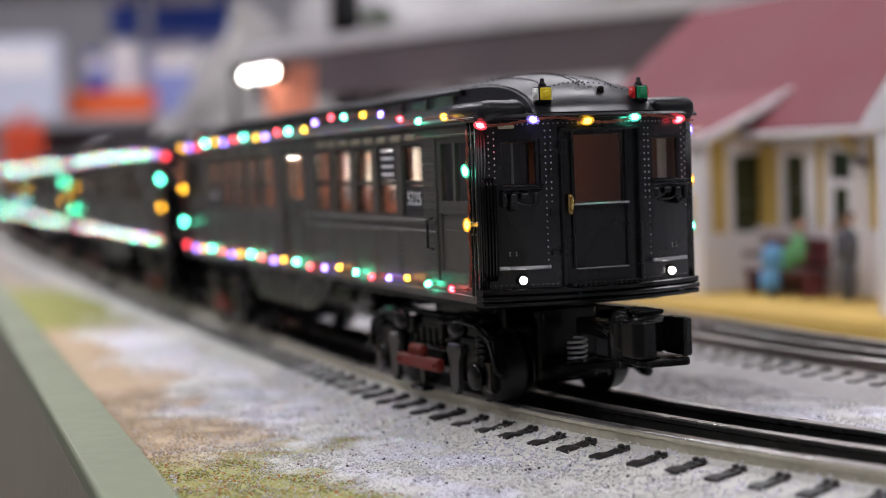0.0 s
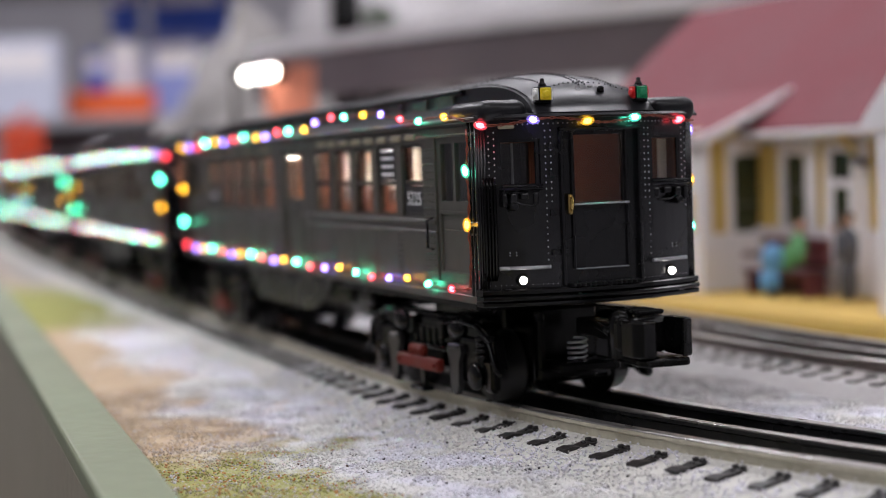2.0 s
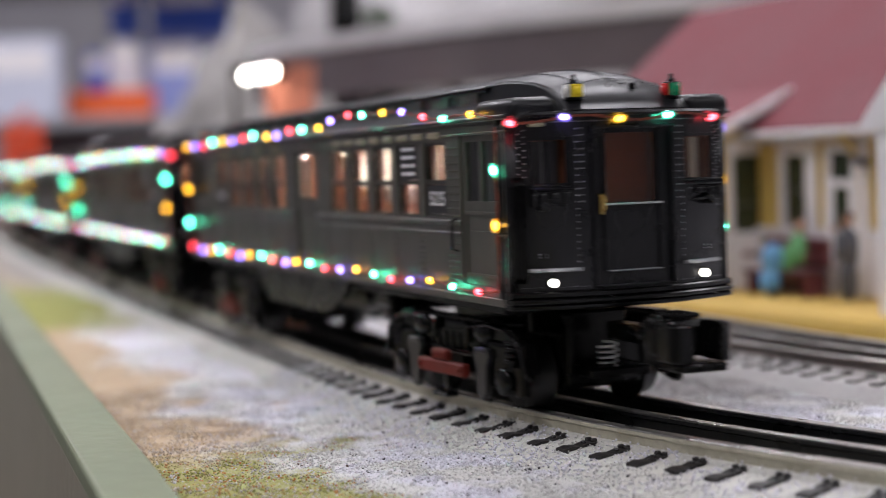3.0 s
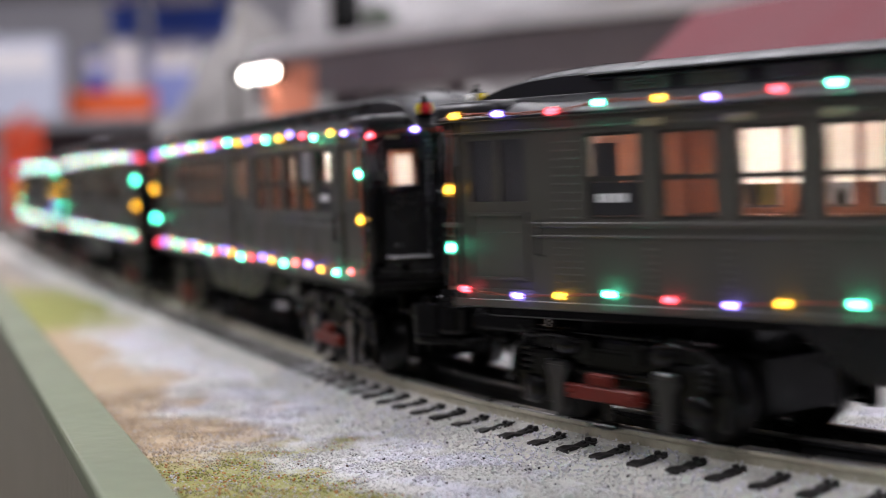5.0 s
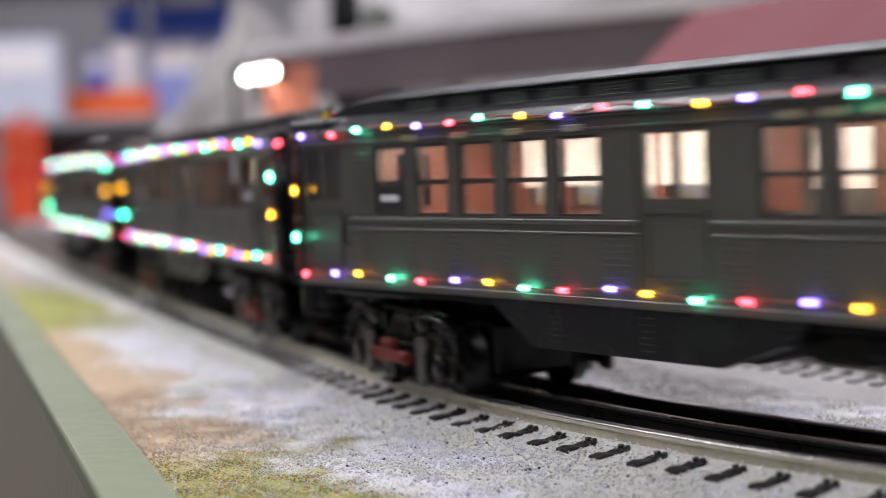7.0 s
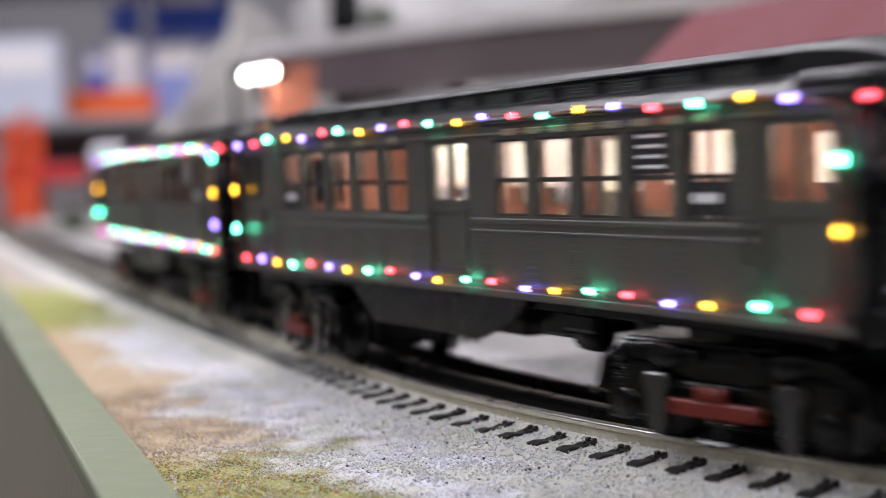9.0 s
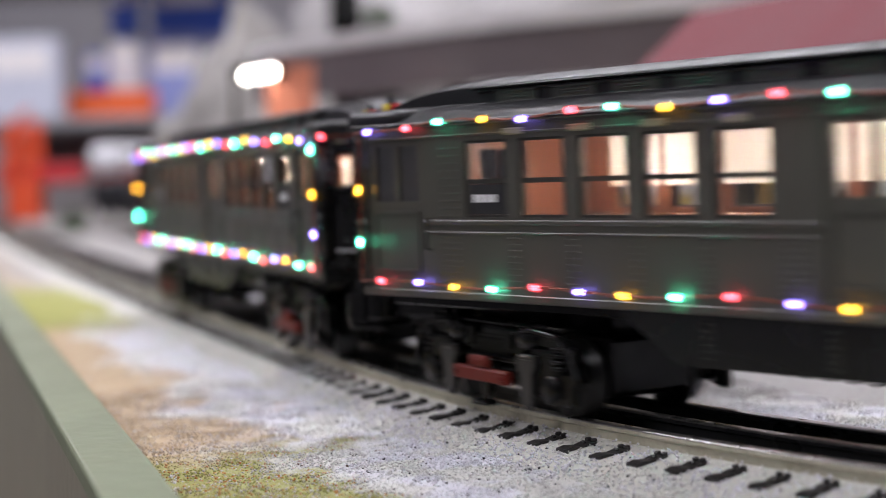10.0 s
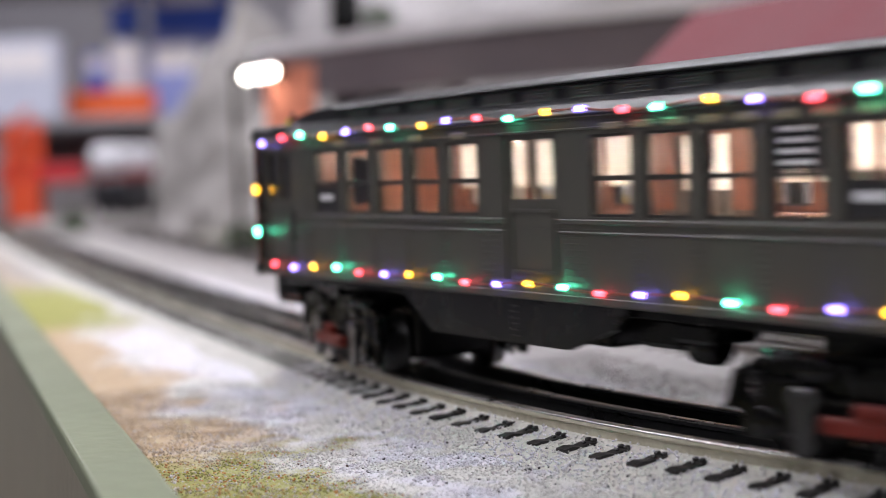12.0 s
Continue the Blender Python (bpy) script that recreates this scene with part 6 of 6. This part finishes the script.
def rock(name, cx, cy, rx, ry, h, seed, label, col=ROCK):
    t = bmesh.new()
    bmesh.ops.create_icosphere(t, subdivisions=5, radius=1)
    for v in t.verts:
        d = v.co.normalized()
        k = 1 + 0.30 * noise.noise(d * 1.7 + Vector((seed, 0, 0))) + 0.16 * noise.noise(d * 4.5 + Vector((seed, 5, 0))) + 0.07 * noise.noise(d * 13 + Vector((0, seed, 0)))
        z = max(-0.02, d.z)
        v.co = (cx + rx * d.x * k * (1 - 0.25 * z), cy + ry * d.y * k * (1 - 0.25 * z), GROUND - 0.004 + h * z * k)
    for f in t.faces:
        f.smooth = True
    ob = tagged(new(name, mesh_of(name, t, col)), label, "rock")
    return ob


rock("rock_hill", -0.222, 1.97, 0.165, 0.17, 0.240, 1.3, "grey sculpted plaster rock hill")
rock("rock_hill", 0.02, 1.50, 0.22, 0.18, 0.135, 4.1, "grey sculpted plaster rock hill under the deck")
rock("rock_hill", 0.32, 1.28, 0.24, 0.20, 0.125, 7.9, "grey sculpted plaster rock hill behind the station")
rock("rock_hill", 0.10, 2.10, 0.42, 0.22, 0.40, 2.2, "tall pale grey sculpted plaster rock hill", PALEROCK)


def bush(x, y, z, r, seed, col, label, name="bush"):
    rnd = random.Random(seed)
    bm = bmesh.new()
    tube(bm, [(x, y, z), (x + 0.002, y, z + r * 0.6), (x, y + 0.001, z + r)], r * 0.09, 6)
    th = thing(name, label, "bush")
    part("stem", bm, DARKBROWN, th)
    bm = bmesh.new()
    for _ in range(420):
        d = Vector((rnd.gauss(0, 1), rnd.gauss(0, 1), rnd.gauss(0, 0.8))).normalized() * r * (0.45 + 0.6 * rnd.random())
        c = Vector((x, y, z + r * 0.9)) + d
        e = Matrix.Translation(c) @ Euler((rnd.uniform(0, 6), rnd.uniform(0, 6), rnd.uniform(0, 6))).to_matrix().to_4x4()
        s = r * rnd.uniform(0.08, 0.17)
        v = [bm.verts.new(e @ Vector(p)) for p in ((-s, 0, 0), (0, -s * 0.5, s * 0.15), (s, 0, 0), (0, s * 0.5, s * 0.15))]
        bm.faces.new(v)
    tagged(part("crown", bm, col, th), kind="stuff")


LEAVES = mat("dark_green_foliage", (0.035, 0.075, 0.020), 0.7, vary=0.4, grain=300, blotch=60, bump=0, island=True)
bush(-0.172, 1.30, GROUND, 0.017, 1, LEAVES, "small dark green model bush beside the rock")
bush(-0.150, 1.33, GROUND, 0.014, 2, LEAVES, "small dark green model bush beside the rock")
bush(-0.462, 1.92, GROUND, 0.019, 3, LEAVES, "green model bush beside the far track")
bush(-0.060, 1.66, 0.205, 0.020, 4, LEAVES, "green model bush on top of the rock hill")

# ---- a waiting locomotive on the far line ----
LOCOBLACK = mat("black_locomotive_paint", (0.018, 0.018, 0.022), 0.35, grain=700)
LOCOWHITE = mat("white_locomotive_roof", (0.72, 0.72, 0.76), 0.4, grain=500)
LOCORED = mat("dull_red_band", (0.27, 0.045, 0.05), 0.45, grain=500)


def far_loco(m):
    lo = thing("locomotive", "black model locomotive with white rounded hood and red band", "model locomotive", m=m)
    def hull(name, z0, z1, w, x0, x1, r, col, label):
        bm = bmesh.new()
        bbox(bm, x0, x1, -w, w, z0, z1, r, 4)
        part(name, bm, col, lo, label)
    hull("body", 0.016, 0.052, 0.029, -0.16, 0.150, 0.006, LOCOBLACK, "black lower body")
    hull("band", 0.0505, 0.066, 0.0285, -0.158, 0.148, 0.005, LOCORED, "dull red band")
    hull("roof", 0.066, 0.090, 0.0275, -0.155, 0.120, 0.011, LOCOBLACK, "dark roof")
    hull("nose", 0.060, 0.0985, 0.0290, 0.050, 0.156, 0.015, LOCOWHITE, "white rounded nose")
    for x in (-0.11, 0.10):
        hull("truck", 0.006, 0.018, 0.024, x - 0.04, x + 0.04, 0.003, CHASSIS, "")
        for dx in (-0.024, 0.024):
            for s in (-1, 1):
                bm = bmesh.new()
                lathe(bm, [(-0.002, 0.010), (0.002, 0.010), (0.0024, 0.004)], 16, pose(x + dx, s * 0.018, 0.010, 0, 0, 90))
                part("wheel", bm, STEEL, lo)
    hull("headlamp", 0.078, 0.084, 0.004, 0.144, 0.149, 0.001, MARK["white"], "")
    hull("windscreen", 0.080, 0.088, 0.018, 0.138, 0.150, 0.002, SIGNBLACK, "dark windscreen")


bm = bmesh.new()
bbox(bm, -0.56, -0.27, 1.98, 2.42, GROUND - 0.004, 0.0078, 0.006, 3)
structure("siding_bed", bm, ROCK, "low grey bank under the far siding")
far_loco(pose(-0.405, 2.20, 0.0080, 0, 0, -106))

# ---- red crane tower by the far track ----
CRANE = mat("orange_red_plastic", (0.72, 0.085, 0.025), 0.4, grain=300)
cr = thing("crane_tower", "orange-red plastic model crane tower beside the far track", "model crane")
for x in (-0.640, -0.606):
    for y in (2.28, 2.32):
        bm = bmesh.new()
        bbox(bm, x - 0.006, x + 0.006, y - 0.006, y + 0.006, GROUND, 0.150, 0.0015, 1)
        part("post", bm, CRANE, cr)
for k in range(5):
    bm = bmesh.new()
    z = 0.005 + 0.033 * k
    tube(bm, [(-0.64, 2.274, z), (-0.606, 2.274, z + 0.03)], 0.004, 6)
    part("brace", bm, CRANE, cr)
bm = bmesh.new()
bbox(bm, -0.642, -0.604, 2.272, 2.328, 0.0, 0.062, 0.004, 2)
part("winch_house", bm, CRANE, cr)
bm = bmesh.new()
bbox(bm, -0.66, -0.535, 2.285, 2.315, 0.058, 0.085, 0.003, 2)
part("beam", bm, mat("red_plastic_beam", (0.55, 0.03, 0.04), 0.4, grain=300), cr, "dull red beam")

# ---- orange carton and lamps on the deck ----
sv = thing("salmon_tower", "narrow salmon orange model tower beside the inner track", "model building", m=pose(-0.121, 1.262, 0, 0, 0, 16))
bm = bmesh.new()
bbox(bm, -0.018, 0.018, -0.014, 0.014, GROUND - 0.002, 0.147, 0.001, 2)
part("tower_wall", bm, mat("salmon_orange_paint", (0.88, 0.32, 0.20), 0.6, grain=200), sv)
bm = bmesh.new()
bbox(bm, -0.0195, 0.0195, -0.0155, 0.0155, 0.1472, 0.150, 0.0008, 1)
part("tower_cap", bm, mat("salmon_cap", (0.62, 0.24, 0.17), 0.6, grain=200), sv)
lm = thing("lamp_bar", "bar of three glowing white lamps on a post", "lamp")
bm = bmesh.new()
bbox(bm, -0.166, -0.121, 1.235, 1.243, 0.1385, 0.1480, 0.002, 1)
part("lamp_housing", bm, CHASSIS, lm)
bm = bmesh.new()
tube(bm, [(-0.164, 1.24, GROUND), (-0.164, 1.24, 0.141)], 0.002, 8)
part("post", bm, CHASSIS, lm)
LAMPGLOW = glow("white_lamp_glow", (1.0, 0.93, 0.85), 45.0)
for x, z in ((-0.1515, 0.1400), (-0.1417, 0.1410), (-0.1325, 0.1424)):
    bm = bmesh.new()
    ellipsoid(bm, (x, 1.232, z), 0.0032, 0.003, 0.0032, 12, 8)
    part("lamp", bm, LAMPGLOW, lm, "glowing white lamp")
bm = bmesh.new()
tube(bm, [(-0.094, 1.62, 0.10), (-0.094, 1.62, 0.30)], 0.017, 12)
tagged(new("black_mast", mesh_of("black_mast", bm, CHASSIS)), "thick black mast rising from the rock", "mast")

# ---- shelves with goods at the hall's far end ----
RACK = mat("orange_rack_steel", (0.80, 0.135, 0.03), 0.45, grain=80)
GREY = mat("grey_rack_steel", (0.30, 0.30, 0.32), 0.5, grain=60)
rk = thing("storage_rack", "orange steel storage rack against the far wall", "rack")
for z in (-0.55, 0.175, 0.46):
    bm = bmesh.new()
    bbox(bm, -1.30, -0.53 if z > 0 else -0.16, 2.86, 2.90, z - (0.0 if z < 0.4 else -0.1), z + 0.05 + (0.1 if z > 0.4 else 0), 0.003, 1)
    part("beam", bm, RACK, rk, "orange steel beam")
    bm = bmesh.new()
    bbox(bm, -1.30, -0.16, 2.78, 3.25, z - 0.018, z, 0.003, 1)
    part("shelf", bm, GREY, rk)
for x in (-1.32, -0.14):
    for y in (2.87, 3.24):
        bm = bmesh.new()
        bbox(bm, x - 0.02, x + 0.02, y - 0.02, y + 0.02, -1.0, 1.0, 0.003, 1)
        part("upright", bm, GREY, rk)


def goods(x0, x1, y, z0, z1, col, label, d=0.06):
    bm = bmesh.new()
    bbox(bm, x0, x1, y, y + d, z0, z1, 0.003, 2)
    ob = tagged(new("goods_box", mesh_of("goods_box", bm, col)), label, "box", "boxes on the rack")
    bm = bmesh.new()
    bbox(bm, x0 + 0.1 * (x1 - x0), x1 - 0.1 * (x1 - x0), y - 0.001, y, z0 + 0.55 * (z1 - z0), z1 - 0.12 * (z1 - z0), 0.0003, 1)
    part("label_panel", bm, TRIMWHITE, ob)


CARDW = mat("white_card", (0.60, 0.60, 0.65), 0.5, grain=60)
CARDP = mat("pale_blue_white_card", (0.58, 0.61, 0.72), 0.5, grain=60)
CARDB = mat("blue_card", (0.03, 0.09, 0.50), 0.5, grain=60)
CARDL = mat("lavender_card", (0.26, 0.30, 0.60), 0.5, grain=60)
CARDM = mat("dark_maroon_card", (0.11, 0.055, 0.06), 0.5, grain=60)
goods(-0.86, -0.685, 2.79, 0.1755, 0.322, CARDP, "white card box on the orange rack")
goods(-0.665, -0.625, 2.92, 0.225, 0.300, CARDB, "blue card box on the orange rack")
goods(-0.620, -0.560, 2.91, 0.225, 0.325, CARDW, "white card box on the orange rack")
goods(-0.615, -0.565, 2.92, 0.326, 0.445, CARDB, "blue card box on the orange rack")
goods(-0.550, -0.440, 2.93, 0.1755, 0.330, CARDL, "lavender card box on the rack")
goods(-0.545, -0.400, 2.96, 0.3305, 0.440, CARDB, "blue card box lying on another box on the rack", 0.10)
goods(-0.84, -0.50, 2.95, -0.53, 0.150, CARDM, "dark maroon carton standing on the lower shelf")

# ---- the hall ----
FLOORMAT = mat("grey_hall_carpet", (0.09, 0.088, 0.092), 0.9, grain=120, blotch=3, bump=0.3)
WALLMAT = mat("pale_hall_wall", (0.30, 0.29, 0.31), 0.8, vary=0.06, grain=40, blotch=2)
bm = bmesh.new()
bbox(bm, -4.0, 4.6, -3.0, 5.6, -1.1, -1.0, 0.002, 1)
structure("floor", bm, FLOORMAT, "grey carpeted hall floor")
bm = bmesh.new()
bbox(bm, -4.0, 4.6, -3.0, 5.6, CEILING, CEILING + 0.1, 0.002, 1)
structure("ceiling", bm, mat("white_ceiling_tiles", (0.75, 0.75, 0.75), 0.8, grain=30, blotch=2), "white tiled ceiling")
for name, a in (("wall_north", (-4.0, 4.6, 5.6, 5.7)), ("wall_south", (-4.0, 4.6, -3.1, -3.0)), ("wall_west", (-4.1, -4.0, -3.0, 5.6)), ("wall_east", (4.6, 4.7, -3.0, 5.6))):
    bm = bmesh.new()
    bbox(bm, *a, -1.0, CEILING, 0.002, 1)
    structure(name, bm, WALLMAT, "pale plain hall wall")
DIFFUSER = glow("ceiling_diffuser_glow", (1.0, 0.97, 0.98), 3.0)
for px, py in PANELS:
    cl = thing("ceiling_light", "white rectangular ceiling light panel", "ceiling light", "ceiling panels")
    bm = bmesh.new()
    holed(bm, [px - 0.60, px - 0.575, px + 0.575, px + 0.60], [py - 0.30, py - 0.275, py + 0.275, py + 0.30], lambda x, z: abs(x - px) < 0.575 and abs(z - py) < 0.275, CEILING - 0.03, CEILING - 0.001)
    for v in bm.verts:
        v.co = (v.co.x, v.co.z, v.co.y)
    part("frame", bm, TRIMWHITE, cl)
    bm = bmesh.new()
    box(bm, px - 0.575, px + 0.575, py - 0.275, py + 0.275, CEILING - 0.02, CEILING - 0.004)
    part("diffuser", bm, DIFFUSER, cl)


# ---- motion of the train ----
PITCH, PIVOT, WHEEL = 0.3655, 0.108, 0.0088
KNOTS = [(0.0, -0.0484), (2.65, -0.0484), (2.8, -0.0472), (3.0, -0.0355), (3.2, -0.0135), (3.5, 0.0301), (3.7, 0.0585), (5.5, 0.3171), (6.0, 0.3827), (6.5, 0.4480),
         (8.5, 0.7236), (9.5, 0.8630), (10.5, 0.9990), (11.0, 1.0665), (11.3, 1.1064), (12.0, 1.1967)]


def run(t):
    """How far the first car's middle is past the curve's start, by a monotone cubic through the knots."""
    h = [b[0] - a[0] for a, b in zip(KNOTS, KNOTS[1:])]
    d = [(b[1] - a[1]) / (b[0] - a[0]) for a, b in zip(KNOTS, KNOTS[1:])]
    sl = [d[0]] + [0.0 if d[i - 1] * d[i] <= 0 else (h[i - 1] + h[i]) * 3 / ((2 * h[i] + h[i - 1]) / d[i - 1] + (h[i] + 2 * h[i - 1]) / d[i]) for i in range(1, len(d))] + [d[-1]]
    i = max(k for k in range(len(h)) if KNOTS[k][0] <= t or k == 0)
    f = (t - KNOTS[i][0]) / h[i]
    return KNOTS[i][1] * (1 + 2 * f) * (1 - f) ** 2 + sl[i] * h[i] * f * (1 - f) ** 2 + KNOTS[i + 1][1] * f * f * (3 - 2 * f) + sl[i + 1] * h[i] * f * f * (f - 1)


def motions():
    times = [k / 15 for k in range(181)]
    for k, car in enumerate(CARS):
        body, turn = [], [[], []]
        for t in times:
            s = run(t) - k * PITCH
            fx, fy, fa = track(s + PIVOT)
            rx, ry, ra = track(s - PIVOT)
            yaw = math.atan2(fy - ry, fx - rx)
            body.append((t, pose((fx + rx) / 2, (fy + ry) / 2, 0, 0, 0, math.degrees(yaw))))
            for j, (a, x) in enumerate(((fa, PIVOT), (ra, -PIVOT))):
                turn[j].append((t, pose(x, 0, 0, 0, 0, math.degrees(a - yaw))))
        walk(car, body)
        walk(STRINGS[k], body)
        for j in (0, 1):
            truck, wheels = TRUCKS[k][j]
            walk(truck, turn[j])
            for w, x in zip(wheels, (0.0235, -0.0235)):
                walk(w, [(t, pose(x, 0, WHEEL, 0, math.degrees(run(t) / WHEEL), 0)) for t in times])


motions()
